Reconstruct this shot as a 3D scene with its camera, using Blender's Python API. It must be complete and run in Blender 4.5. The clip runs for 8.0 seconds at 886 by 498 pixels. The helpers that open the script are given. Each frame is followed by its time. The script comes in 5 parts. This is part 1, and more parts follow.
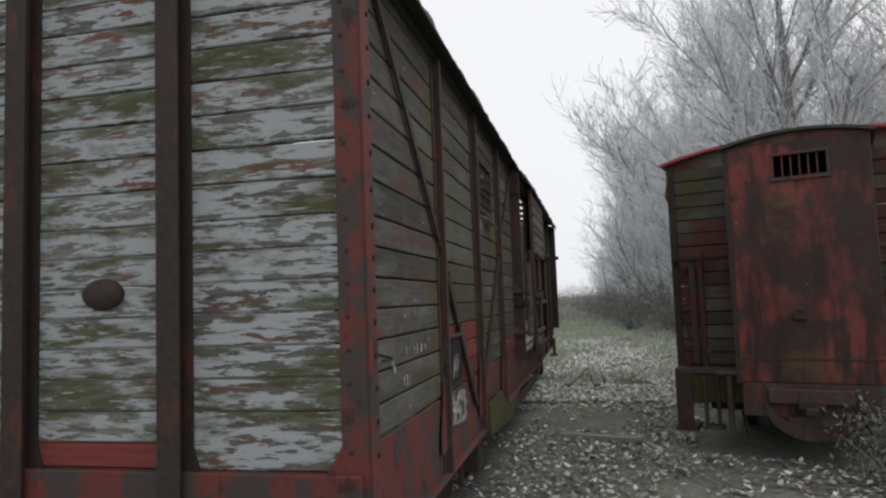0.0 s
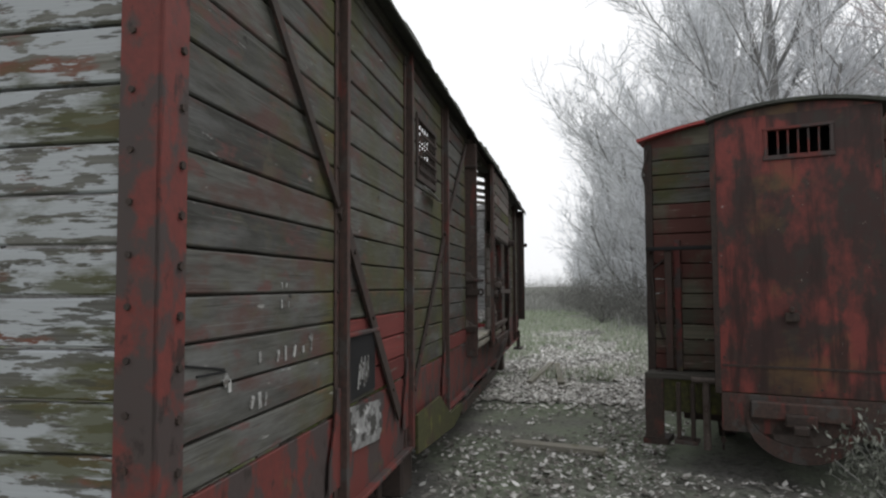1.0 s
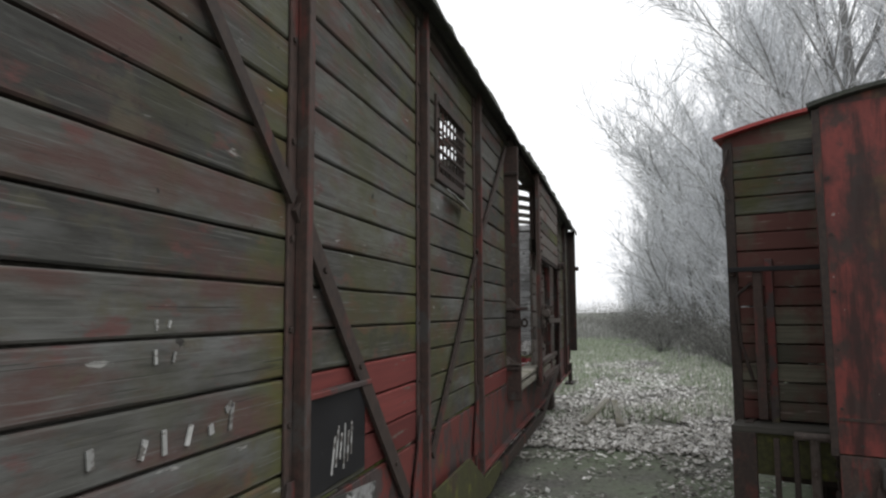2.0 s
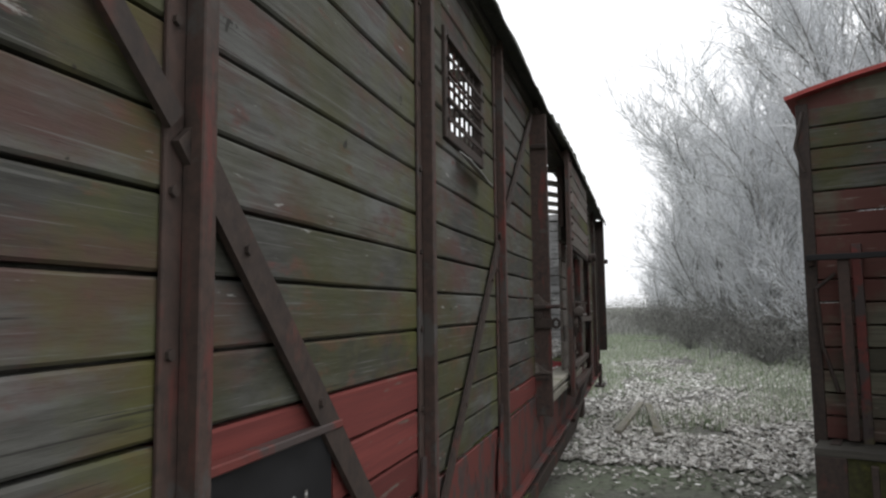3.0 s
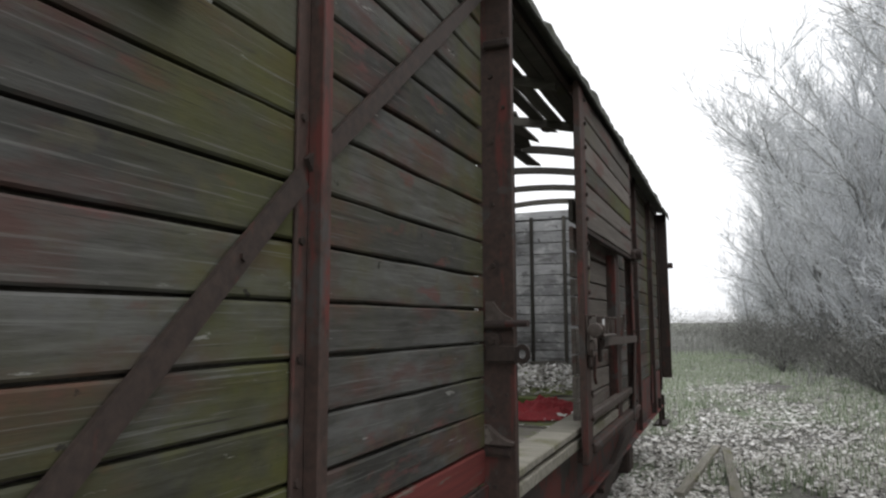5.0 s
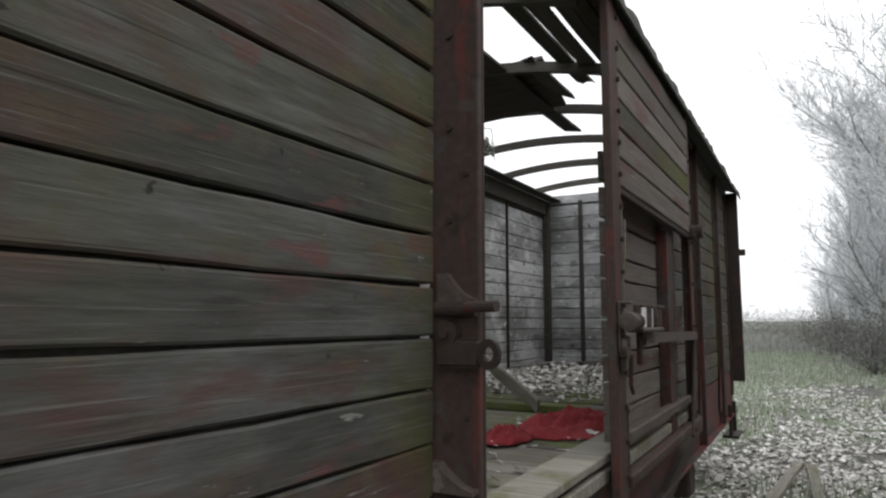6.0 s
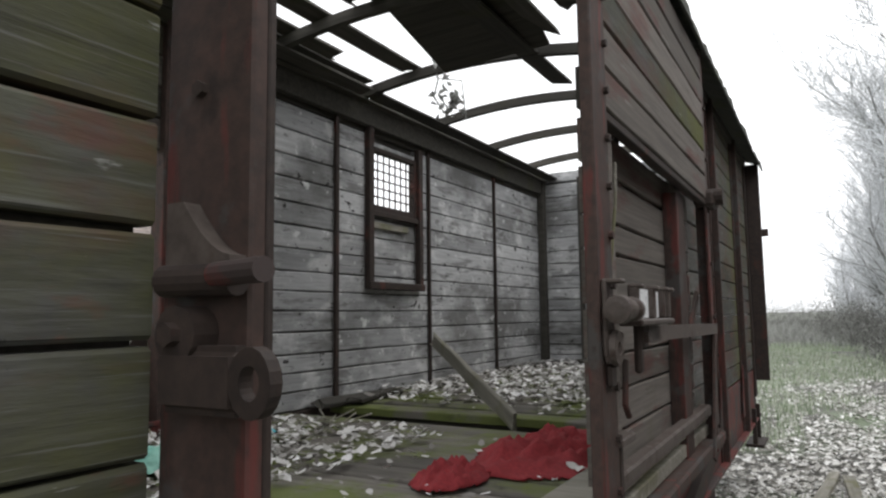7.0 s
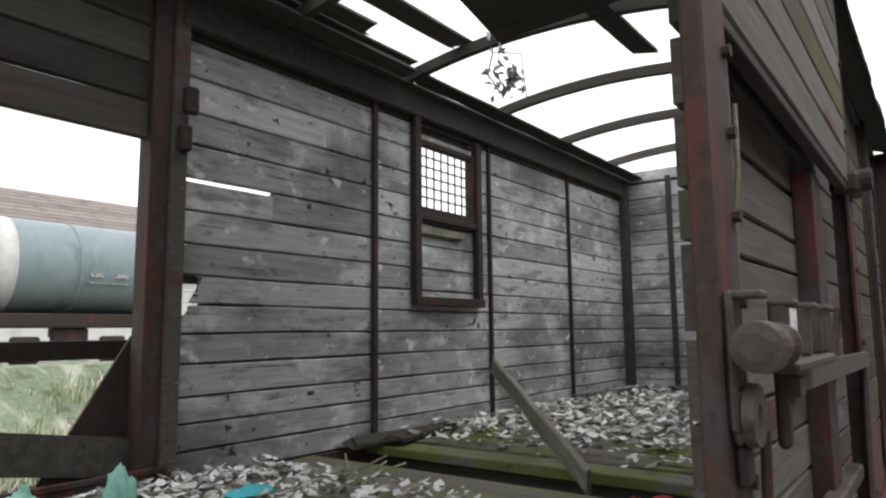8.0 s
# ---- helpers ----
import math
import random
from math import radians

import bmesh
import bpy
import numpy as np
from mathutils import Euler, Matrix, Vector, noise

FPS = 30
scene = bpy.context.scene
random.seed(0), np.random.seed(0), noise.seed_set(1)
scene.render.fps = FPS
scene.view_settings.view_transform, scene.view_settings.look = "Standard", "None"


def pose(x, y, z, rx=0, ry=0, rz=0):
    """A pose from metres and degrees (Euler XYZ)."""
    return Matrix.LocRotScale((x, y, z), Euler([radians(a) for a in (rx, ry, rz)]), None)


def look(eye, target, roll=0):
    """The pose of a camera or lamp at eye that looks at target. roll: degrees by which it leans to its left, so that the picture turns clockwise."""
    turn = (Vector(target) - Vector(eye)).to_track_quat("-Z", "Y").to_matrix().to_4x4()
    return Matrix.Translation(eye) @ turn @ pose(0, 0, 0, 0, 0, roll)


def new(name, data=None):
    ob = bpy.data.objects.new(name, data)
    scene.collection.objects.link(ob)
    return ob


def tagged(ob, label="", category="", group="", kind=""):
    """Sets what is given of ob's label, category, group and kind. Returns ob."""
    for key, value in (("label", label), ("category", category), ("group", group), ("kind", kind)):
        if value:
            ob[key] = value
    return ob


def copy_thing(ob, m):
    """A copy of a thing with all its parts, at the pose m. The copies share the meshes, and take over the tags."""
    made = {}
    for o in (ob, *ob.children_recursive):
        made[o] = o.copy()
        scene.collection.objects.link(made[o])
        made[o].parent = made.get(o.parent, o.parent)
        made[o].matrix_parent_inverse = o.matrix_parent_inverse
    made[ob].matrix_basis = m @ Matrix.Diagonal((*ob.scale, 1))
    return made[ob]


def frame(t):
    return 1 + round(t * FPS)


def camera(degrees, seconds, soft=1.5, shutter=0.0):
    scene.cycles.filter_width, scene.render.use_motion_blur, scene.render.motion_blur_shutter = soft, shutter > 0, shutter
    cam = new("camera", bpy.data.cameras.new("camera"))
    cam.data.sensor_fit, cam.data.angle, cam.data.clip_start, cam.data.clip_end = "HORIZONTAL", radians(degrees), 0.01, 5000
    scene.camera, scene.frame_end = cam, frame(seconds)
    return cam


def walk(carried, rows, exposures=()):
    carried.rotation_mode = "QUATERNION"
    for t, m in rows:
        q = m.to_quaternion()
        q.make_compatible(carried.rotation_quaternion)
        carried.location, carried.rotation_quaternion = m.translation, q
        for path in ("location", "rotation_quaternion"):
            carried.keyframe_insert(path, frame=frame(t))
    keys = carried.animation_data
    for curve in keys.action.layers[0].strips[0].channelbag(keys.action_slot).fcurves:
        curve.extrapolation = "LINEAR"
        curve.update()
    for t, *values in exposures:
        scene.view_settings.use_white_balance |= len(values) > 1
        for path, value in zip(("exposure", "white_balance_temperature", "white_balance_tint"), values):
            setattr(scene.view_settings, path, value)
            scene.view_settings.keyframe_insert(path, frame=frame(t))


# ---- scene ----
cam = camera(66.8, 8.0, soft=2.3)
PATH = [
    (0, (0.97, -2.776, 1.746), (0.539, -0.829, 1.897), -2.1),
    (0.5, (1.123, -2.241, 1.757), (0.696, -0.293, 1.905), 0.4),
    (1, (1.098, -1.65, 1.742), (0.731, 0.313, 1.852), -0.3),
    (1.5, (1.101, -1.094, 1.733), (0.709, 0.862, 1.876), -0.3),
    (1.7, (1.079, -0.836, 1.749), (0.612, 1.099, 1.938), -0.1),
    (3, (0.799, 0.425, 1.794), (0.234, 2.335, 1.971), -0.7),
    (3.5, (0.865, 1.008, 1.814), (0.126, 2.852, 2.048), -0.6),
    (4, (0.856, 1.628, 1.813), (0.155, 3.481, 2.085), 0.0),
    (4.5, (0.976, 2.24, 1.812), (0.253, 4.09, 2.041), -0.2),
    (6, (0.933, 3.891, 1.765), (-0.025, 5.634, 1.975), 0.0),
    (6.5, (0.81, 4.426, 1.74), (-0.216, 6.132, 1.933), -0.0),
    (7, (0.736, 4.977, 1.748), (-0.25, 6.706, 1.944), -0.7),
    (7.5, (0.663, 5.431, 1.771), (-0.494, 7.048, 1.986), -0.3),
    (8, (0.451, 5.766, 1.789), (-0.735, 7.358, 2.03), -0.6),
]
walk(cam, [(t, look(eye, target, roll)) for t, eye, target, roll in PATH], [(0, -0.33), (0.6, -0.24), (1.5, -0.08), (3.0, 0.02), (5.5, 0.06), (6.5, 0.25), (7.5, 0.54), (8, 0.6)])

# ---- world and light: a white overcast winter sky ----
world = bpy.data.worlds.new("overcast_sky")
scene.world = world
world.use_nodes = True
wn, wl = world.node_tree.nodes, world.node_tree.links
sky = wn.new("ShaderNodeTexSky")
sky.sky_type = "NISHITA"
sky.sun_disc = False
sky.sun_elevation, sky.sun_rotation = radians(57), radians(60)
sky.air_density, sky.dust_density, sky.ozone_density = 1.0, 6.0, 1.0
pale = wn.new("ShaderNodeHueSaturation")
pale.inputs["Saturation"].default_value = 0.06
wl.new(sky.outputs[0], pale.inputs["Color"])
cloud = wn.new("ShaderNodeMix")
cloud.data_type = "RGBA"
cloud.inputs[0].default_value = 0.9
cloud.inputs[7].default_value = (8.0, 8.1, 8.3, 1)
wl.new(pale.outputs[0], cloud.inputs[6])
wl.new(cloud.outputs[2], wn["Background"].inputs["Color"])
wn["Background"].inputs["Strength"].default_value = 0.15
sun_data = bpy.data.lights.new("sun", "SUN")
sun_data.energy, sun_data.angle, sun_data.color = 0.5, radians(40), (1.0, 0.98, 0.95)
sun = new("sun", sun_data)
sun.matrix_world = look((16, 9, 28), (0, 0, 0))


# ---- materials ----
def material(name, base, overlays=(), rough=0.85, metal=0.0, grain=(1.2, 14.0, 34.0), bump=0.25, per_object=True, tint=0.35, bump_size=0.004):
    """base: two colours blended by grain; overlays: (colour, scale, threshold, softness, amount, space)."""
    m = bpy.data.materials.new(name)
    m.use_nodes = True
    n, l = m.node_tree.nodes, m.node_tree.links
    bsdf = n["Principled BSDF"]
    coord = n.new("ShaderNodeTexCoord")
    info = n.new("ShaderNodeObjectInfo")
    geo = n.new("ShaderNodeNewGeometry")
    shift = n.new("ShaderNodeVectorMath")
    shift.operation = "MULTIPLY_ADD"
    l.new(info.outputs["Random"], shift.inputs[0])
    shift.inputs[1].default_value = (41.0, 17.0, 29.0) if per_object else (0, 0, 0)
    l.new(coord.outputs["Object"], shift.inputs[2])

    def texture(scale, space, detail=6.0, rough_=0.62):
        mp = n.new("ShaderNodeMapping")
        mp.inputs["Scale"].default_value = scale if isinstance(scale, tuple) else (scale,) * 3
        l.new(geo.outputs["Position"] if space in ("world", "edge") else shift.outputs[0], mp.inputs["Vector"])
        t = n.new("ShaderNodeTexNoise")
        t.inputs["Scale"].default_value, t.inputs["Detail"].default_value = 1.0, detail
        t.inputs["Roughness"].default_value = rough_
        l.new(mp.outputs[0], t.inputs["Vector"])
        return t.outputs[0]

    def mix(fac, a, b):
        x = n.new("ShaderNodeMix")
        x.data_type = "RGBA"
        for src, k in ((fac, 0), (a, 6), (b, 7)):
            if isinstance(src, (int, float)):
                x.inputs[k].default_value = src
            elif isinstance(src, tuple):
                x.inputs[k].default_value = (*src[:3], 1)
            else:
                l.new(src, x.inputs[k])
        return x.outputs[2]

    def step(value, lo, hi, amount=1.0):
        r = n.new("ShaderNodeMapRange")
        r.inputs[1].default_value, r.inputs[2].default_value, r.inputs[4].default_value = lo, hi, amount
        l.new(value, r.inputs[0])
        return r.outputs[0]

    fine = texture(grain, "object")
    colour = mix(step(fine, 0.3, 0.7), base[0], base[1])
    if tint:
        tone = n.new("ShaderNodeMapRange")
        tone.inputs[3].default_value, tone.inputs[4].default_value = 1 - tint, 1 + tint
        l.new(info.outputs["Random"], tone.inputs[0])
        v = n.new("ShaderNodeHueSaturation")
        l.new(tone.outputs[0], v.inputs["Value"])
        l.new(colour, v.inputs["Color"])
        colour = v.outputs[0]
    for col, scale, lo, soft, amount, space in overlays:
        mask = texture(scale, space)
        if space == "edge":   # growth that creeps from the far end of a board, beside the post
            along = n.new("ShaderNodeSeparateXYZ")
            l.new(coord.outputs["Object"], along.inputs[0])
            add = n.new("ShaderNodeMath")
            add.operation = "MULTIPLY_ADD"
            l.new(along.outputs[0], add.inputs[0])
            add.inputs[1].default_value = 0.55
            l.new(mask, add.inputs[2])
            mask = add.outputs[0]
        colour = mix(step(mask, lo, lo + soft, amount), colour, col)
    l.new(colour, bsdf.inputs["Base Color"])
    bsdf.inputs["Metallic"].default_value = metal
    l.new(step(fine, 0.2, 0.8), bsdf.inputs["Roughness"])
    rr = n.new("ShaderNodeMapRange")
    rr.inputs[3].default_value, rr.inputs[4].default_value = max(0.05, rough - 0.12), min(1, rough + 0.12)
    l.new(fine, rr.inputs[0])
    l.new(rr.outputs[0], bsdf.inputs["Roughness"])
    if bump:
        b = n.new("ShaderNodeBump")
        b.inputs["Strength"].default_value, b.inputs["Distance"].default_value = bump, bump_size
        l.new(fine, b.inputs["Height"])
        l.new(b.outputs[0], bsdf.inputs["Normal"])
    bsdf.inputs["Specular IOR Level"].default_value = 0.3
    return m


RED, OLIVE, PALE, DARK = (0.12, 0.04, 0.034), (0.06, 0.062, 0.016), (0.38, 0.40, 0.42), (0.03, 0.028, 0.024)
wood_side = material("weathered_side_boards", ((0.046, 0.045, 0.04), (0.098, 0.097, 0.089)), (
    ((0.17, 0.172, 0.17), (1.1, 2, 5), 0.52, 0.16, 0.6, "object"),
    ((0.088, 0.046, 0.04), (2.0, 3, 6), 0.49, 0.13, 0.8, "object"),
    ((0.13, 0.05, 0.046), (3.4, 5, 9), 0.585, 0.07, 0.65, "object"),
    ((0.09, 0.083, 0.055), (6.0, 6, 9), 0.56, 0.10, 0.6, "object"),
    (OLIVE, (2.3, 1.1, 0.9), 0.46, 0.2, 0.66, "world"),
    ((0.09, 0.095, 0.018), (4.0, 4.0, 6.0), 1.06, 0.42, 0.8, "edge"),
    ((0.17, 0.17, 0.16), (2.2, 6, 150), 0.60, 0.05, 0.5, "object"),
    ((0.36, 0.36, 0.34), (5, 6, 30), 0.67, 0.04, 0.7, "object"),
    (DARK, (3, 4, 22), 0.63, 0.1, 0.5, "object"),
    ((0.018, 0.016, 0.014), (1.3, 5, 120), 0.64, 0.03, 0.7, "object"),
    ((0.02, 0.018, 0.016), (11, 11, 13), 0.68, 0.03, 0.85, "object")), grain=(5, 18, 48), bump=0.7, tint=0.42)
wood_end = material("flaking_white_end_boards", ((0.09, 0.088, 0.078), (0.19, 0.187, 0.172)), (
    ((0.16, 0.065, 0.045), (2.2, 4, 7), 0.54, 0.07, 0.85, "object"),
    (PALE, (4.5, 6, 24), 0.47, 0.03, 0.95, "object"),
    ((0.075, 0.076, 0.035), (1.3, 2, 4.5), 0.515, 0.08, 0.85, "object"),
    (PALE, (7, 8, 60), 0.60, 0.03, 0.8, "object"),
    ((0.06, 0.057, 0.045), (6, 6, 50), 0.58, 0.05, 0.85, "object")), grain=(2.0, 20, 75), bump=0.5)
wood_inner = material("grey_bare_boards", ((0.33, 0.333, 0.337), (0.52, 0.523, 0.527)), (
    ((0.68, 0.683, 0.68), (2.6, 3, 4.0), 0.54, 0.08, 0.7, "world"),
    ((0.15, 0.148, 0.143), (0.9, 1.0, 1.5), 0.48, 0.14, 0.8, "world"),
    ((0.82, 0.825, 0.82), (5.5, 6.5, 8.0), 0.61, 0.05, 0.7, "world"),
    ((0.14, 0.135, 0.13), (2.0, 9, 9), 0.56, 0.08, 0.65, "object"),
    ((0.10, 0.096, 0.09), (6, 9, 14), 0.60, 0.06, 0.6, "object"),
    ((0.035, 0.032, 0.03), (8, 9, 10), 0.645, 0.025, 0.95, "object"),
    (DARK, (1.6, 4, 60), 0.635, 0.03, 0.8, "object")), grain=(3.0, 16, 38), bump=0.5, tint=0.3)
wood_red = material("red_painted_board", ((0.12, 0.03, 0.027), (0.19, 0.046, 0.04)), (
    ((0.13, 0.12, 0.10), (2.5, 5, 22), 0.60, 0.05, 0.8, "object"),
    (OLIVE, (1.4, 1.4, 1.6), 0.60, 0.2, 0.5, "world")), grain=(2, 20, 60), bump=0.3)
wood_door = material("brown_door_boards", ((0.095, 0.085, 0.076), (0.175, 0.156, 0.138)), (
    (RED, (1.5, 3, 7), 0.53, 0.12, 0.6, "object"),
    ((0.24, 0.23, 0.21), (4, 5, 34), 0.64, 0.05, 0.6, "object"),
    ((0.11, 0.105, 0.05), (1.2, 1.2, 1.4), 0.58, 0.2, 0.7, "world"),
    (DARK, (3, 4, 40), 0.64, 0.1, 0.6, "object")), grain=(2, 20, 60), bump=0.4)
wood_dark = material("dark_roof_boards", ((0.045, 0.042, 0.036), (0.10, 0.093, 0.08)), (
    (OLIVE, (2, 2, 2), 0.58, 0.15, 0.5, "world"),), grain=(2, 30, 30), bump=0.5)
wood_floor = material("mossy_floor_planks", ((0.11, 0.1, 0.088), (0.22, 0.205, 0.18)), (
    ((0.14, 0.17, 0.045), (1.9, 1.9, 1.9), 0.45, 0.12, 0.9, "world"),
    ((0.16, 0.2, 0.04), (9, 9, 9), 0.58, 0.1, 0.7, "world"),
    (DARK, (6, 6, 6), 0.6, 0.12, 0.6, "world")), grain=(2, 24, 24), bump=0.6)
wood_rot = material("rotten_pale_timber", ((0.2, 0.19, 0.155), (0.38, 0.36, 0.31)), (
    ((0.12, 0.12, 0.04), (3, 3, 3), 0.52, 0.15, 0.8, "world"),), grain=(2, 30, 30), bump=0.6)
worn_steel = material("worn_brown_steel", ((0.06, 0.048, 0.042), (0.12, 0.098, 0.086)), (((0.05, 0.03, 0.025), (9, 9, 9), 0.52, 0.1, 0.7, "world"), ((0.2, 0.18, 0.16), (14, 14, 14), 0.62, 0.06, 0.6, "world")), rough=0.6, grain=(30, 30, 30), bump=0.3, tint=0.1)
steel = material("rusty_red_steel", ((0.04, 0.03, 0.026), (0.08, 0.05, 0.042)), (
    ((0.15, 0.038, 0.033), (11, 11, 2.0), 0.55, 0.09, 0.75, "world"),
    ((0.07, 0.07, 0.067), (6, 6, 5), 0.55, 0.06, 0.7, "world"),
    ((0.025, 0.02, 0.018), (14, 14, 9), 0.6, 0.1, 0.7, "world")), rough=0.7, grain=(30, 30, 30), bump=0.35, tint=0.12)
moss_steel = material("mossy_rusty_plate", ((0.035, 0.035, 0.018), (0.075, 0.075, 0.028)), (((0.05, 0.03, 0.025), (4, 4, 4), 0.52, 0.1, 0.8, "world"), ((0.13, 0.13, 0.03), (7, 7, 7), 0.58, 0.1, 0.7, "world")), grain=(25, 25, 25), bump=0.4, tint=0)
steel_dark = material("dark_rusty_steel", ((0.028, 0.022, 0.02), (0.06, 0.043, 0.036)), (
    ((0.13, 0.04, 0.03), (5, 5, 3), 0.58, 0.12, 0.7, "world"),), rough=0.7, grain=(30, 30, 30), bump=0.35, tint=0.12)
steel_red = material("red_painted_steel", ((0.105, 0.032, 0.028), (0.165, 0.042, 0.036)), (
    ((0.055, 0.05, 0.048), (3.6, 3.6, 2.6), 0.48, 0.06, 0.9, "world"),
    ((0.03, 0.022, 0.02), (9, 9, 6), 0.58, 0.06, 0.8, "world"),
    ((0.12, 0.115, 0.03), (2, 2, 3), 0.62, 0.1, 0.5, "world")), rough=0.65, grain=(25, 25, 25), bump=0.25, tint=0.1)
cabin_sheet = material("rust_stained_red_sheet", ((0.15, 0.039, 0.034), (0.215, 0.05, 0.043)), (
    ((0.035, 0.024, 0.022), (2.0, 2.0, 1.2), 0.43, 0.12, 0.92, "object"),
    ((0.04, 0.034, 0.03), (5.5, 5.5, 3.5), 0.51, 0.10, 0.8, "object"),
    ((0.14, 0.085, 0.035), (1.2, 1.2, 1.6), 0.56, 0.14, 0.7, "object"),
    ((0.03, 0.018, 0.016), (8, 8, 0.9), 0.51, 0.12, 0.85, "object"),
    ((0.3, 0.27, 0.25), (20, 20, 15), 0.70, 0.03, 0.8, "object")), rough=0.6, grain=(14, 14, 10), bump=0.2, tint=0)
van_wood = material("red_flaking_van_boards", ((0.06, 0.057, 0.042), (0.12, 0.112, 0.085)), (
    ((0.095, 0.032, 0.028), (1.6, 1.6, 1.3), 0.40, 0.12, 0.85, "world"),
    ((0.2, 0.17, 0.15), (4, 5, 30), 0.63, 0.05, 0.7, "object"),
    (DARK, (3, 4, 24), 0.62, 0.1, 0.6, "object")), grain=(2, 20, 60), bump=0.4)
roof_red = material("red_tin_roof", ((0.26, 0.045, 0.04), (0.36, 0.06, 0.055)), (
    ((0.09, 0.04, 0.035), (3, 3, 3), 0.55, 0.15, 0.7, "world"),), rough=0.55, grain=(12, 12, 12), bump=0.2, tint=0)
roof_felt = material("grey_roofing_felt", ((0.035, 0.037, 0.033), (0.075, 0.078, 0.066)), (
    ((0.06, 0.07, 0.03), (4, 4, 4), 0.55, 0.15, 0.7, "world"),), grain=(40, 40, 40), bump=0.5, tint=0.15)
black = material("black_board", ((0.008, 0.008, 0.009), (0.02, 0.02, 0.022)), ((( 0.07, 0.07, 0.07), (4, 4, 9), 0.66, 0.1, 0.5, "object"),), rough=0.6, grain=(5, 5, 14), bump=0.1)
white_paint = material("faded_white_paint", ((0.26, 0.26, 0.25), (0.42, 0.42, 0.41)), ((( 0.1, 0.09, 0.08), (18, 18, 30), 0.50, 0.06, 0.9, "object"),), grain=(20, 20, 60), bump=0.1)
pale_tin = material("bent_pale_tin", ((0.3, 0.3, 0.29), (0.48, 0.48, 0.46)), ((DARK, (9, 9, 9), 0.6, 0.06, 0.7, "object"),), rough=0.5, grain=(14, 14, 14), bump=0.2, tint=0)
torn_grey = material("torn_grey_sheet", ((0.1, 0.1, 0.098), (0.3, 0.3, 0.295)), ((DARK, (6, 6, 9), 0.5, 0.06, 0.9, "object"), ((0.5, 0.5, 0.49), (9, 9, 14), 0.6, 0.05, 0.8, "object")), grain=(14, 14, 14), bump=0.4)
card = material("white_card", ((0.6, 0.61, 0.62), (0.72, 0.73, 0.74)), ((( 0.4, 0.41, 0.44), (30, 30, 90), 0.56, 0.06, 0.5, "object"),), rough=0.7, grain=(20, 20, 20), bump=0.05)
cloth = material("crimson_cloth", ((0.24, 0.03, 0.036), (0.36, 0.05, 0.056)), ((( 0.22, 0.026, 0.03), (6, 6, 6), 0.5, 0.2, 0.6, "object"),), rough=0.9, grain=(60, 60, 60), bump=0.3, tint=0)
bag_green = material("mint_plastic_film", ((0.2, 0.5, 0.41), (0.36, 0.66, 0.56)), (), rough=0.35, grain=(14, 14, 14), bump=0.2, tint=0)
bag_blue = material("turquoise_plastic", ((0.06, 0.42, 0.5), (0.1, 0.5, 0.58)), (), rough=0.4, grain=(14, 14, 14), bump=0.1, tint=0)
soil = material("trodden_earth", ((0.09, 0.087, 0.079), (0.24, 0.235, 0.217)), (
    ((0.26, 0.255, 0.235), (1.3, 1.3, 1.3), 0.54, 0.2, 0.6, "world"),
    ((0.24, 0.30, 0.19), (0.22, 0.16, 0.3), 0.46, 0.12, 0.7, "world"),
    ((0.045, 0.042, 0.038), (9, 9, 9), 0.57, 0.12, 0.7, "world")), rough=0.95, grain=(22, 22, 22), bump=0.8, per_object=False, tint=0, bump_size=0.03)


def leaf_material(name, c0, c1, c2):
    m = bpy.data.materials.new(name)
    m.use_nodes = True
    n, l = m.node_tree.nodes, m.node_tree.links
    geo = n.new("ShaderNodeNewGeometry")
    ramp = n.new("ShaderNodeValToRGB")
    ramp.color_ramp.elements[0].color, ramp.color_ramp.elements[1].color = (*c0, 1), (*c2, 1)
    e = ramp.color_ramp.elements.new(0.55)
    e.color = (*c1, 1)
    l.new(geo.outputs["Random Per Island"], ramp.inputs[0])
    l.new(ramp.outputs[0], n["Principled BSDF"].inputs["Base Color"])
    n["Principled BSDF"].inputs["Roughness"].default_value = 0.8
    n["Principled BSDF"].inputs["Specular IOR Level"].default_value = 0.25
    return m


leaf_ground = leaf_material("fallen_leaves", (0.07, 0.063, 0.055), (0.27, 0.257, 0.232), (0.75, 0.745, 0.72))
# paler set of leaf tones, used only for the far litter
leaf_pale = leaf_material("paler_leaves", (0.22, 0.21, 0.188), (0.63, 0.615, 0.575), (0.97, 0.96, 0.94))
leaf_wagon = leaf_material("pale_dry_leaves", (0.14, 0.125, 0.11), (0.6, 0.585, 0.56), (0.95, 0.94, 0.93))
grass_mat = leaf_material("winter_grass", (0.2, 0.27, 0.16), (0.43, 0.49, 0.36), (0.68, 0.69, 0.6))
scrub_mat = leaf_material("grey_scrub_twigs", (0.2, 0.2, 0.19), (0.34, 0.345, 0.325), (0.5, 0.5, 0.48))
bush_mat = leaf_material("grey_green_bush_leaves", (0.09, 0.1, 0.08), (0.18, 0.19, 0.16), (0.32, 0.33, 0.29))
thicket_mat = leaf_material("dark_thicket_twigs", (0.1, 0.098, 0.092), (0.19, 0.19, 0.178), (0.34, 0.34, 0.325))
weed_mat = leaf_material("dry_weeds", (0.14, 0.2, 0.07), (0.38, 0.38, 0.24), (0.7, 0.66, 0.52))
bark = material("grey_bark", ((0.19, 0.19, 0.188), (0.36, 0.36, 0.355)), ((( 0.15, 0.15, 0.145), (3, 3, 1), 0.52, 0.15, 0.7, "world"),), grain=(10, 10, 3), bump=0.6, tint=0.25)
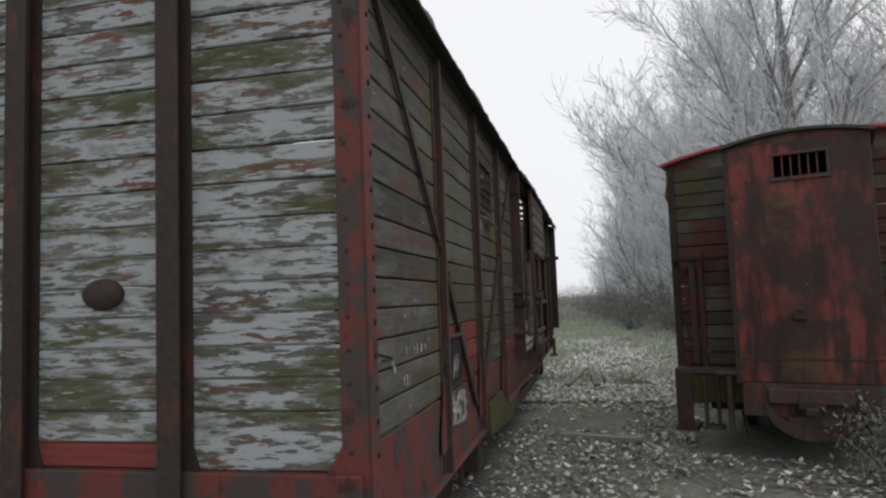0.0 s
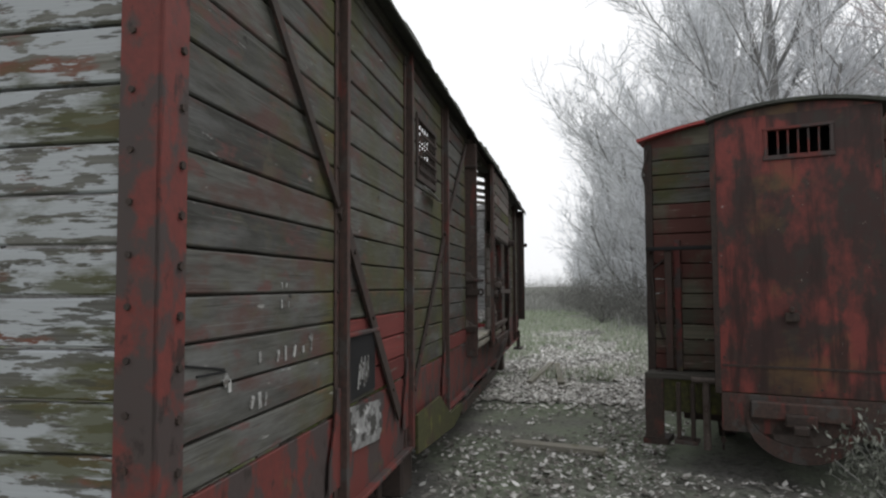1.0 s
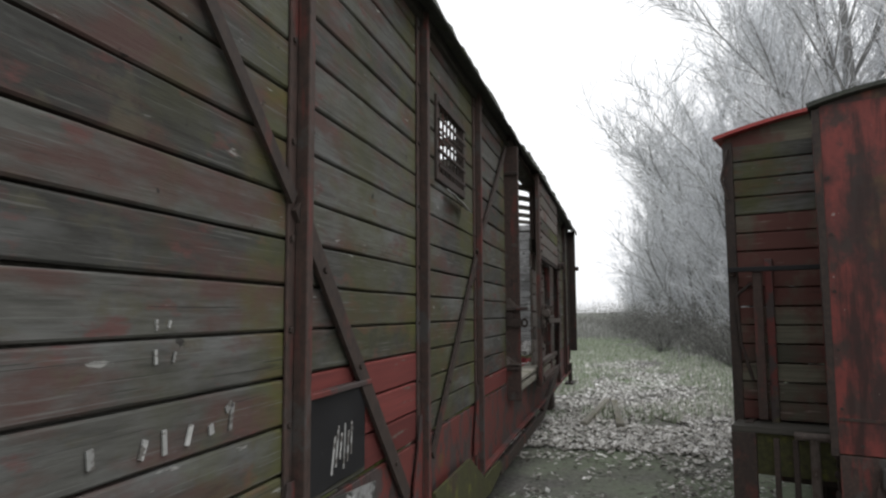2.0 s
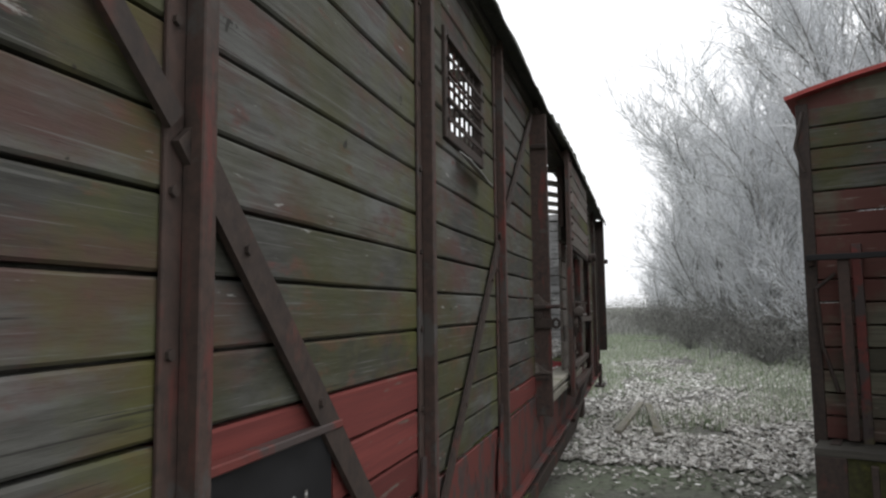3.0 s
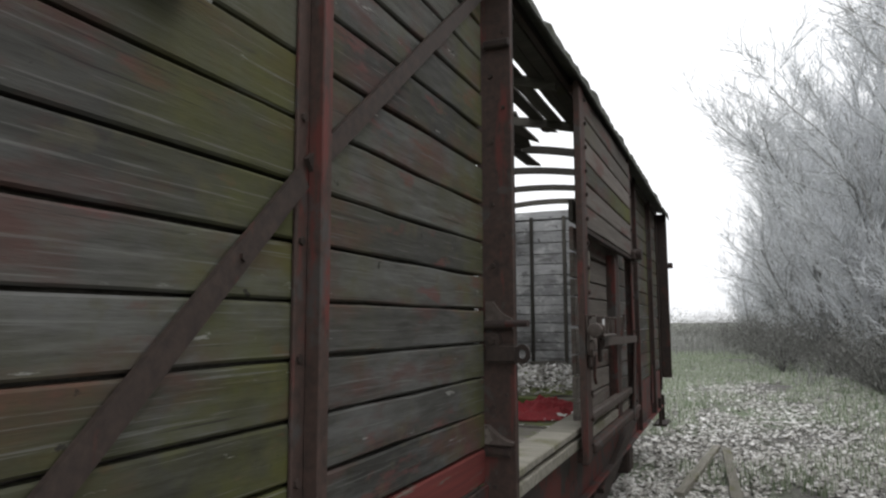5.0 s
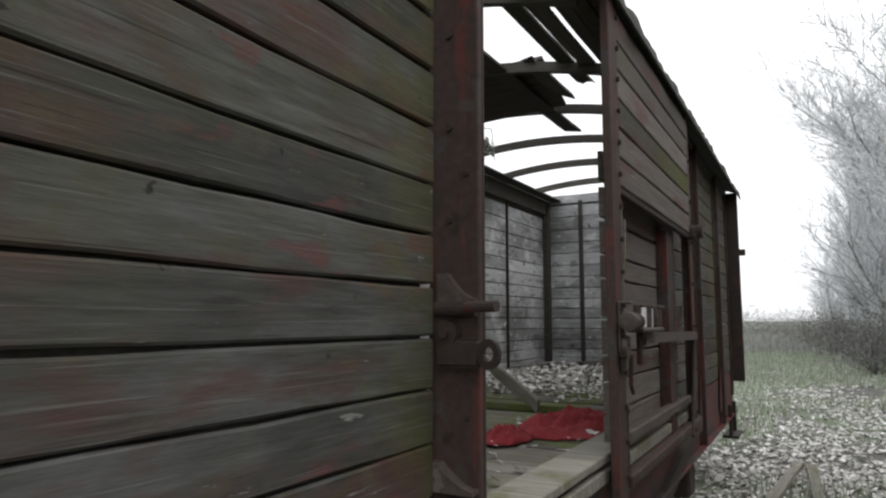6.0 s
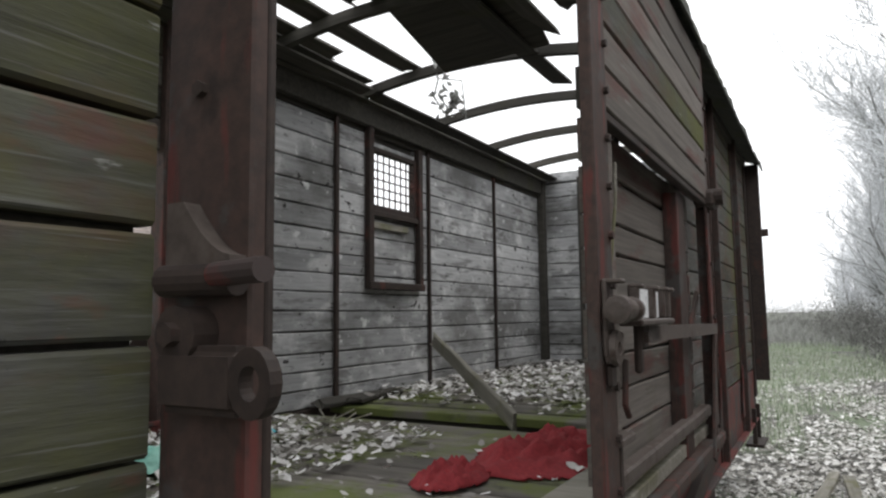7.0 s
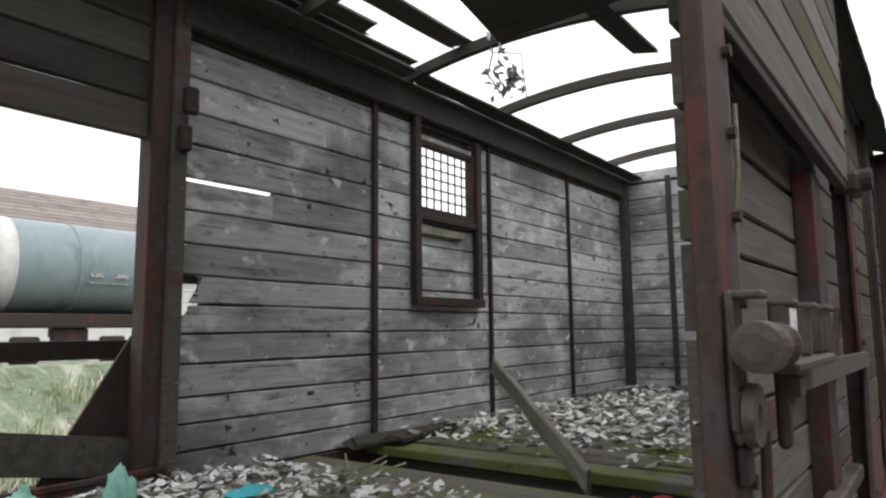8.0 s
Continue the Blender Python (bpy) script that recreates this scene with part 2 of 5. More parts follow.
# haze and glow of the bright sky are put into this whitish twig colour
twig_mat = material("haze_pale_twigs", ((0.58, 0.595, 0.62), (0.8, 0.815, 0.84)), (), grain=(8, 8, 8), bump=0, tint=0.2)
tank_paint = material("blue_grey_tank_paint", ((0.2, 0.25, 0.265), (0.25, 0.3, 0.315)), (
    ((0.05, 0.06, 0.06), (0.8, 1.6, 0.5), 0.55, 0.2, 0.5, "object"),), rough=0.45, grain=(3, 3, 3), bump=0.05, tint=0)
meadow = material("short_green_turf", ((0.12, 0.155, 0.095), (0.21, 0.245, 0.165)), (((0.42, 0.41, 0.34), (0.5, 1.4, 0.5), 0.5, 0.1, 0.8, "world"), ((0.08, 0.07, 0.055), (1.6, 2.4, 1.6), 0.56, 0.08, 0.7, "world")), rough=0.95, grain=(9, 9, 9), bump=0.6, per_object=False, tint=0, bump_size=0.03)
plaster = material("white_plaster", ((0.55, 0.54, 0.52), (0.68, 0.67, 0.65)), (((0.35, 0.34, 0.32), (0.6, 0.6, 0.6), 0.55, 0.2, 0.5, "world"),), grain=(6, 6, 6), bump=0.1, tint=0)
roof_tile = material("brown_roof_tiles", ((0.2, 0.168, 0.152), (0.28, 0.24, 0.222)), (((0.09, 0.07, 0.06), (0.7, 0.7, 0.7), 0.52, 0.2, 0.6, "world"),), grain=(7, 7, 7), bump=0.2, tint=0.15)


# ---- building helpers ----
def part(name, bm, mat, parent=None, label="", place=None, smooth=False):
    me = bpy.data.meshes.new(name)
    bm.to_mesh(me)
    bm.free()
    me.materials.append(mat)
    if smooth:
        me.shade_smooth()
    ob = new(name, me)
    if place is not None:
        ob.matrix_basis = place
    if parent is not None:
        ob.parent = parent
    if label:
        ob["label"] = label
    return ob


def empty(name, label, category, group="", kind="", place=None):
    ob = new(name)
    if place is not None:
        ob.matrix_basis = place
    return tagged(ob, label, category, group, kind)


def box(bm, lo, hi, m=None, bevel=0.0, rounds=1):
    c = [(a + b) / 2 for a, b in zip(lo, hi)]
    s = [max(b - a, 1e-4) for a, b in zip(lo, hi)]
    mat = Matrix.Translation(c) @ Matrix.Diagonal((*s, 1))
    r = bmesh.ops.create_cube(bm, size=1, matrix=(m or Matrix()) @ mat)
    if bevel:
        edges = list({e for v in r["verts"] for e in v.link_edges})
        bmesh.ops.bevel(bm, geom=edges, offset=bevel, segments=rounds, affect="EDGES")
    return bm


def boxes(*items, bevel=0.0, rounds=1):
    bm = bmesh.new()
    for lo, hi in items:
        box(bm, lo, hi, bevel=bevel, rounds=rounds)
    return bm


def rod(bm, a, b, r, segs=8, r2=None):
    a, b = Vector(a), Vector(b)
    d = b - a
    m = Matrix.Translation((a + b) / 2) @ d.to_track_quat("Z", "Y").to_matrix().to_4x4()
    bmesh.ops.create_cone(bm, cap_ends=True, segments=segs, radius1=r, radius2=r if r2 is None else r2, depth=d.length, matrix=m)
    return bm


def bar(bm, a, b, w, t, up=(1, 0, 0)):
    """A flat bar from a to b, w wide and t thick along up."""
    a, b, up = Vector(a), Vector(b), Vector(up).normalized()
    d = (b - a).normalized()
    side = d.cross(up).normalized()
    m = Matrix((side, d, up)).transposed().to_4x4()
    m.translation = (a + b) / 2
    return box(bm, (-w / 2, -(b - a).length / 2, -t / 2), (w / 2, (b - a).length / 2, t / 2), m)


rng = random.Random(7)


def board_mesh(length, width, thick, wave=0.003, ragged=0.0, ragged0=0.0, gap=0.007):
    """A plank along x, its face at y = 0 looking to -y, its lower edge at z = 0; edges chamfered and a little uneven."""
    bm = bmesh.new()
    n = max(3, int(length / 0.16))
    seed = rng.random() * 100
    rings = []
    for i in range(n + 1):
        x = length * i / n
        lo = 0.002 + wave * (noise.noise((x * 2.1, seed, 0)) + 0.4 * noise.noise((x * 9, seed, 3)))
        hi = width - gap + wave * (noise.noise((x * 2.3, seed, 7)) + 0.4 * noise.noise((x * 9, seed, 9)))
        bow = 0.0035 * noise.noise((x * 1.3, seed, 12))
        c = 0.006
        ring = []
        for j, (y, z) in enumerate(((bow, lo + c), (bow, hi - c), (bow + c, hi), (thick, hi), (thick, lo), (bow + c, lo))):
            xx = x
            if i == n and ragged:
                xx -= ragged * rng.random()
            if i == 0 and ragged0:
                xx += ragged0 * rng.random()
            ring.append(bm.verts.new((xx, y, z)))
        rings.append(ring)
    for p, q in zip(rings, rings[1:]):
        for j in range(6):
            bm.faces.new((p[j], q[j], q[(j + 1) % 6], p[(j + 1) % 6]))
    bm.faces.new(rings[0])
    bm.faces.new(rings[-1][::-1])
    bmesh.ops.recalc_face_normals(bm, faces=bm.faces)
    return bm


FACE_EAST = lambda x, y, z: pose(x, y, z, 0, 0, 90)   # board along +y, its face to +x
FACE_SOUTH = lambda x, y, z: pose(x, y, z)            # board along +x, its face to -y


def board(parent, mat, place, length, width, thick=0.035, name="board", wave=0.003, ragged=0.0, ragged0=0.0, label=""):
    return part(name, board_mesh(length, width, thick, wave, ragged, ragged0), mat, parent, label, place)


def bolts(parent, points, axis, r=0.014, h=0.012, mat=None):
    """One bolt head for each point, standing out along axis."""
    first = None
    for p in points:
        if first is None:
            bm = bmesh.new()
            rod(bm, [-0.002 * c for c in axis], [h * c for c in axis], r, 6)
            first = part("bolt", bm, mat or steel_dark, parent, "", pose(*p))
        else:
            o = new("bolt", first.data)
            o.parent, o.matrix_basis = parent, pose(*p)
    return first

# ---- ground ----
def ground_height(x, y):
    far = max(0.0, math.hypot(x, y - 5) - 30) / 60
    return 0.025 * noise.noise((x * 0.9, y * 0.9, 0)) + 0.05 * noise.noise((x * 0.25, y * 0.25, 5)) * min(1, 0.3 + far)


def make_ground():
    xs = [-900, -300, -120, -60, -35, -20] + [-14 + 0.5 * i for i in range(61)] + [20, 30, 50, 90, 200, 400, 900]
    ys = [-900, -300, -80, -30, -14] + [-8 + 0.5 * i for i in range(77)] + [34, 40, 50, 70, 100, 160, 300, 900]
    verts = [(x, y, ground_height(x, y) - 0.02) for y in ys for x in xs]
    w = len(xs)
    faces = [(j * w + i, j * w + i + 1, (j + 1) * w + i + 1, (j + 1) * w + i) for j in range(len(ys) - 1) for i in range(w - 1)]
    me = bpy.data.meshes.new("ground")
    me.from_pydata(verts, [], faces)
    me.materials.append(soil)
    me.shade_smooth()
    tagged(new("ground", me), "trodden dark earth with leaf litter and thin grass", "ground", kind="structure")


make_ground()

# ---- the covered goods wagon ----
LEN, FLOOR, EAVE, BACK = 13.0, 1.13, 3.37, -2.40
SEAMS = [1.14, 1.285, 1.43, 1.575, 1.72, 1.862, 2.006, 2.15, 2.317, 2.483, 2.65, 2.81, 2.97, 3.13, 3.27, 3.37]
INNER = [1.13, 1.255, 1.378, 1.50, 1.65, 1.79, 1.925, 2.06, 2.21, 2.37, 2.525, 2.69, 2.845, 3.02, 3.20, 3.37]
POSTS = [1.39, 2.77, 4.16]
wagon = empty("freight_wagon", "derelict covered goods wagon of weathered boards and rusty red steel posts", "railway wagon")


def wall_boards(spans, place, mat, thick=0.035, low=0, high=15, skip=(), reds=(), wave=0.003):
    """Rows of boards between posts; spans: (start, end) along the wall; place(start, z) gives the pose."""
    for k, (a, b) in enumerate(spans):
        for i in range(low, high):
            if (k, i) in skip:
                continue
            board(wagon, wood_red if (k, i) in reds else mat, place(a, SEAMS[i]), b - a, SEAMS[i + 1] - SEAMS[i], thick, wave=wave)


# camera-side wall, near half: three full bays, the bay of the barred opening, the bay beside the doorway
near = lambda y, z: FACE_EAST(0.0, y, z)
wall_boards([(0.06, 1.40), (1.40, 2.80)], near, wood_side, skip={(1, 1), (1, 0)}, reds={(1, 2)})
for i in (0, 1):
    board(wagon, wood_red, near(2.08, SEAMS[i]), 0.72, SEAMS[i + 1] - SEAMS[i])
board(wagon, wood_side, near(1.40, SEAMS[1]), 0.12, 0.145)
board(wagon, wood_side, near(1.40, SEAMS[0]), 0.68, 0.145)
WIN0, WIN1, WZ0, WZ1 = 3.14, 3.86, 2.53, 3.03
for i in range(15):
    z0, z1 = SEAMS[i], SEAMS[i + 1]
    if z1 > WZ0 + 0.06 and z0 < WZ1 - 0.02:
        board(wagon, wood_side, near(2.80, z0), WIN0 - 2.80, z1 - z0)
        board(wagon, wood_side, near(WIN1, z0), 4.19 - WIN1, z1 - z0)
    else:
        board(wagon, wood_side, near(2.80, z0), 1.39, z1 - z0, wave=0.004)
wall_boards([(4.19, 5.53)], near, wood_side, wave=0.008, reds={(0, 0)})
board(wagon, wood_side, near(WIN0, 2.483), WIN1 - WIN0, 0.05)
board(wagon, wood_side, near(WIN0, WZ1), WIN1 - WIN0, 0.10)
# inner lining behind the camera-side boards
for (a, b), (c, d) in (((0.05, 1.12), (WIN0, 3.36)), ((WIN1, 1.12), (5.53, 3.36)), ((WIN0, 1.12), (WIN1, WZ0)), ((WIN0, WZ1), (WIN1, 3.36))):
    part("lining", boxes(((-0.05, a, b), (-0.042, c, d))), wood_dark, wagon)

# camera-side wall, far half, behind and past the open sliding door
wall_boards([(7.77, 8.93), (8.93, 10.32), (10.32, 11.76), (11.76, 13.02)], near, wood_side, skip={(0, 8), (0, 9)})
# end wall nearest to the walk
wall_boards([(-0.86, -0.06), (-1.70, -0.86), (-2.36, -1.70)], lambda x, z: FACE_SOUTH(x, 0.0, z), wood_end, low=1)
board(wagon, wood_end, FACE_SOUTH(-0.86, 0.0, SEAMS[0] - 0.12), 0.80, 0.265, wave=0.008)
board(wagon, wood_red, FACE_SOUTH(-1.70, 0.0, SEAMS[0] - 0.12), 0.84, 0.12)
board(wagon, wood_end, FACE_SOUTH(-1.70, 0.0, SEAMS[0]), 0.84, 0.145)
board(wagon, wood_end, FACE_SOUTH(-2.36, 0.0, SEAMS[0]), 0.66, 0.145)
# back wall, seen from inside through the doorway
back = lambda y, z: FACE_EAST(-2.365, y, z)
IW0, IW1, IZ0, IZ1 = 9.24, 9.92, 2.58, 3.10
# top row: dark planks, their tone also carrying the shade under the roof overhang
for i in range(15):
    z0, z1 = INNER[i], INNER[i + 1]
    if i == 9:
        board(wagon, wood_inner, back(7.40, z0), 0.64, z1 - z0 - 0.014, wave=0.004)
        board(wagon, wood_inner, back(8.04, z0), 0.77, z1 - z0, wave=0.004)
    elif i in (5, 6):
        board(wagon, wood_inner, back(7.40 + (0.10, 0.14)[i - 5], z0), 1.41 - 0.10, z1 - z0, wave=0.005, ragged0=0.12)
    else:
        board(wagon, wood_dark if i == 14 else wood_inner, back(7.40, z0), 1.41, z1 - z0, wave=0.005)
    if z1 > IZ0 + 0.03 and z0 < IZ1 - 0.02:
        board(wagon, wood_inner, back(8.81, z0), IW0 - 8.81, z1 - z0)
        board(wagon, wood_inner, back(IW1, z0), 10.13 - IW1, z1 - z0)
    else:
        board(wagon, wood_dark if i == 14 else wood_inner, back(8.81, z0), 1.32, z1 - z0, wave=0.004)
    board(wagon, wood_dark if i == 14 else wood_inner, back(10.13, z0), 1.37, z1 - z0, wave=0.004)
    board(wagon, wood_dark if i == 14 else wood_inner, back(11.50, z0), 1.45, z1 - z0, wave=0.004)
    if i % 2 == 0:
        board(wagon, wood_inner, back(0.05, z0), 5.50, INNER[min(i + 2, 15)] - INNER[i])
board(wagon, wood_inner, back(IW0, 2.525), IW1 - IW0, 0.06)
board(wagon, wood_inner, back(IW0, IZ1), IW1 - IW0, 0.05)
# far end wall from inside
for i in range(15):
    board(wagon, wood_inner, FACE_SOUTH(-2.36, 12.90, INNER[i]), 2.33, INNER[i + 1] - INNER[i], 0.05, wave=0.004)
board(wagon, wood_inner, FACE_SOUTH(-2.3, 12.90, 3.39), 2.2, 0.13, 0.05, wave=0.006)
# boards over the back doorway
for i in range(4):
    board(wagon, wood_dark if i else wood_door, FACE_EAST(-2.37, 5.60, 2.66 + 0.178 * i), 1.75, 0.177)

# outer lining behind the inside boards
part("lining", boxes(((-2.36, 12.952, 1.12), (-0.03, 12.958, 3.40))), wood_dark, wagon)
for lo, hi in (((7.43, 1.12), (8.06, 1.80)), ((7.64, 1.80), (8.06, 2.02)), ((7.43, 2.02), (8.06, 2.50)), ((7.43, 2.57), (8.06, 3.40)), ((8.06, 1.12), (IW0, 3.40)), ((IW1, 1.12), (12.95, 3.40)), ((IW0, 1.12), (IW1, IZ0)), ((IW0, IZ1), (IW1, 3.40))):
    part("lining", boxes(((-2.412, lo[0], lo[1]), (-2.404, hi[0], hi[1]))), wood_dark, wagon)

# posts: rolled steel sections standing proud of the boards
def side_post(y, w=0.115):
    bm = boxes(((0.0, y, 0.66), (0.012, y + w, EAVE)), ((0.012, y + w * 0.40, 0.66), (0.055, y + w * 0.78, EAVE)), bevel=0.003)
    box(bm, (0.0, y - 0.02, 0.80), (0.016, y + w + 0.02, 1.08), bevel=0.003)
    p = part("post", bm, steel, wagon)
    bm = bmesh.new()
    f = bm.faces.new([bm.verts.new((0.0165, yy_, z)) for yy_, z in ((y - 0.11, 0.80), (y + w + 0.11, 0.80), (y + w + 0.10, 0.93), (y + w + 0.03, 1.08), (y + w, 1.26), (y, 1.26), (y - 0.03, 1.08), (y - 0.10, 0.93))])
    r = bmesh.ops.extrude_face_region(bm, geom=[f])
    bmesh.ops.translate(bm, verts=[v for v in r["geom"] if isinstance(v, bmesh.types.BMVert)], vec=(0.006, 0, 0))
    bmesh.ops.recalc_face_normals(bm, faces=bm.faces)
    part("post_foot", bm, steel_red, p, "splayed red foot plate")
    bolts(p, [(0.012, y + w * q, z) for z in SEAMS[0:15:2] for q in (0.18,)], (1, 0, 0), 0.011, 0.008)
    return p


for y in POSTS + [10.28, 11.72]:
    side_post(y)
def foot(bm, x, side, reach):
    """A splayed foot plate beside a post of the end wall."""
    pts = [(x, 0.70), (x + side * reach, 0.70), (x + side * reach, 0.86)] + [(x + side * (reach * (1 - k / 6) ** 1.6), 0.90 + 0.30 * k / 6) for k in range(1, 6)] + [(x, 1.24)]
    f = bm.faces.new([bm.verts.new((p, -0.014, z)) for p, z in pts])
    r = bmesh.ops.extrude_face_region(bm, geom=[f])
    bmesh.ops.translate(bm, verts=[v for v in r["geom"] if isinstance(v, bmesh.types.BMVert)], vec=(0, 0.011, 0))
    bmesh.ops.recalc_face_normals(bm, faces=bm.faces)


# corner angle at the near end, splayed at its foot
bm = boxes(((-0.115, -0.016, 0.85), (0.014, -0.001, 3.40)), ((0.0, -0.016, 0.85), (0.014, 0.12, 3.40)), bevel=0.003)
foot(bm, -0.10, -1, 0.20)
corner = part("corner_post", bm, steel_red, wagon, "red-painted corner angle with rust patches")
bolts(corner, [(-0.075, -0.016, z - 0.03) for z in SEAMS], (0, -1, 0), 0.010, 0.007)
bolts(corner, [(0.014, 0.085, z - 0.06) for z in SEAMS], (1, 0, 0), 0.013, 0.009)
part("corner_post", boxes(((-0.10, 12.96, 0.85), (0.02, 13.03, 3.40)), ((0.0, 12.88, 0.85), (0.02, 13.03, 3.40)), bevel=0.003), steel_dark, wagon)
part("corner_post", boxes(((-2.42, -0.016, 0.85), (-2.30, 0.0, 3.40)), bevel=0.003), steel_dark, wagon)
for x in (-0.985, -1.82):
    bm = bmesh.new()
    prof = ((0, -0.001), (0, -0.012), (0.06, -0.012), (0.06, -0.073), (0.02, -0.073), (0.02, -0.085), (0.135, -0.085), (0.135, -0.073), (0.095, -0.073), (0.095, -0.012), (0.155, -0.012), (0.155, -0.001))
    f = bm.faces.new([bm.verts.new((x + a, b, 0.80)) for a, b in prof])
    r = bmesh.ops.extrude_face_region(bm, geom=[f])
    bmesh.ops.translate(bm, verts=[v for v in r["geom"] if isinstance(v, bmesh.types.BMVert)], vec=(0, 0, 2.65))
    bmesh.ops.recalc_face_normals(bm, faces=bm.faces)
    post = part("end_post", bm, steel_dark, wagon)
    for a, side in ((0.01, -1), (0.145, 1)):
        bm = bmesh.new()
        foot(bm, x + a, side, 0.10)
        part("foot_plate", bm, steel_dark, post)
bm = bmesh.new()
bmesh.ops.create_uvsphere(bm, u_segments=14, v_segments=8, radius=0.10, matrix=pose(-1.30, -0.012, 1.83) @ Matrix.Diagonal((1.15, 0.35, 0.75, 1)))
part("boss", bm, steel_dark, wagon, "dark rusty bolt plate on the end boards", smooth=True)
part("end_beam", boxes(((-2.40, -0.05, 0.62), (-0.02, 0.03, 1.02)), bevel=0.006), steel_red, wagon, "red end beam under the boards")
# braces
bm = bar(bmesh.new(), (0.022, 0.18, 3.26), (0.022, 1.40, 2.13), 0.05, 0.014)
part("brace", bm, steel_dark, wagon)
bm = bar(bmesh.new(), (0.022, 1.43, 2.12), (0.022, 2.56, 0.92), 0.078, 0.016)
brace = part("brace", bm, steel_dark, wagon)
bolts(brace, [(0.030, 1.62, 1.918), (0.030, 1.95, 1.568), (0.030, 2.38, 1.111)], (1, 0, 0), 0.012, 0.009)
bm = bar(bmesh.new(), (0.022, 3.00, 1.02), (0.022, 4.17, 2.16), 0.055, 0.014)
brace = part("brace", bm, steel_dark, wagon)
bolts(brace, [(0.029, 3.36, 1.371), (0.029, 3.95, 1.946)], (1, 0, 0), 0.011, 0.008)
bm = bar(bmesh.new(), (0.022, 4.20, 2.19), (0.022, 5.50, 3.27), 0.055, 0.014)
part("brace", bm, steel_dark, wagon)

# black notice board and the torn sheet under it
nb = part("notice_board", boxes(((0.002, 1.50, 1.17), (0.016, 2.04, 1.49)), bevel=0.003), black, wagon, "black notice board with smeared chalk")
part("edge_strip", boxes(((0.001, 1.49, 1.49), (0.035, 2.07, 1.51)), bevel=0.003), steel_red, nb)
for k in range(6):
    part("chalk_mark", bar(bmesh.new(), (0.0175, 1.72 + 0.035 * k, 1.21 + 0.02 * (k % 3)), (0.0175, 1.75 + 0.03 * k, 1.34 + 0.03 * (k % 2)), 0.012, 0.002), white_paint, nb)
bm = bmesh.new()
g = [[bm.verts.new((0.012 + 0.02 * noise.noise((i * 0.5, j * 0.7, 2)), 1.52 + 0.13 * i, 0.92 + 0.075 * j - 0.012 * i + 0.02 * noise.noise((i, j, 4)))) for j in range(4)] for i in range(6)]
for i in range(5):
    for j in range(3):
        bm.faces.new((g[i][j], g[i + 1][j], g[i + 1][j + 1], g[i][j + 1]))
sheet = part("torn_sheet", bm, torn_grey, wagon, "torn grey-white sheet nailed below the notice board")
sheet.modifiers.new("solid", "SOLIDIFY").thickness = 0.006
# faded painted figures, illegible, on the lowest boards of the first bay
for k, (y, z, w, h) in enumerate([(0.80, 1.735, 0.012, 0.03), (0.84, 1.74, 0.010, 0.02), (0.80, 1.66, 0.014, 0.04), (0.86, 1.66, 0.012, 0.03),
                                  (0.62, 1.47, 0.03, 0.05), (0.76, 1.46, 0.025, 0.05), (0.84, 1.455, 0.022, 0.07), (0.92, 1.46, 0.025, 0.06), (1.02, 1.47, 0.03, 0.03), (1.10, 1.465, 0.022, 0.09), (1.10, 1.52, 0.05, 0.02),
                                  (0.36, 1.43, 0.05, 0.025), (0.40, 1.40, 0.03, 0.05), (0.55, 1.32, 0.03, 0.05), (0.62, 1.31, 0.035, 0.07), (0.66, 1.31, 0.02, 0.06)]):
    part("paint_mark", bar(bmesh.new(), (0.004, y, z), (0.004, y + w * (0.6 if k % 2 else -0.2), z + h * 0.8), w * 0.65, 0.004), white_paint, wagon)
# a split in the third board by the corner
part("split", bar(bmesh.new(), (0.004, 0.13, 1.515), (0.004, 0.36, 1.478), 0.007, 0.006), black, wagon)
part("split", bar(bmesh.new(), (0.004, 0.20, 1.475), (0.004, 0.37, 1.47), 0.006, 0.006), black, wagon)


# barred ventilation openings
def grille(name, x_out, x_in, y0, y1, z0, z1, outer):
    fr = part(name, boxes(((x_in, y0, z0), (x_out, y0 + 0.045, z1)), ((x_in, y1 - 0.045, z0), (x_out, y1, z1)), ((x_in, y0 + 0.045, z0), (x_out, y1 - 0.045, z0 + 0.05)),
                          ((x_in, y0 + 0.045, z1 - 0.04), (x_out, y1 - 0.045, z1)), bevel=0.004), steel_dark, wagon, "rusty framed ventilation opening with bars")
    xm = (x_in + x_out) / 2
    for k in range(1, 7):
        y = y0 + 0.045 + (y1 - y0 - 0.09) * k / 7
        part("bar", rod(bmesh.new(), (xm, y, z0 + 0.04), (xm, y, z1 - 0.03), 0.007, 6), steel_dark, fr)
    for k in range(1, 6):
        z = z0 + 0.05 + (z1 - z0 - 0.09) * k / 6
        part("bar", rod(bmesh.new(), (xm + 0.008, y0 + 0.04, z), (xm + 0.008, y1 - 0.04, z), 0.007, 6), steel_dark, fr)
    if outer:
        for k in range(5):
            z = z0 + 0.075 + (z1 - z0 - 0.13) * k / 4
            part("louvre_bar", boxes(((x_out + 0.004, y0 + 0.02, z), (x_out + 0.012, y1 - 0.02, z + 0.016)), bevel=0.002), steel_dark, fr)
    return fr


grille("vent_window", 0.016, -0.03, WIN0, WIN1, WZ0, WZ1, True)
grille("vent_window", -2.34, -2.40, IW0, IW1, IZ0, IZ1, False)
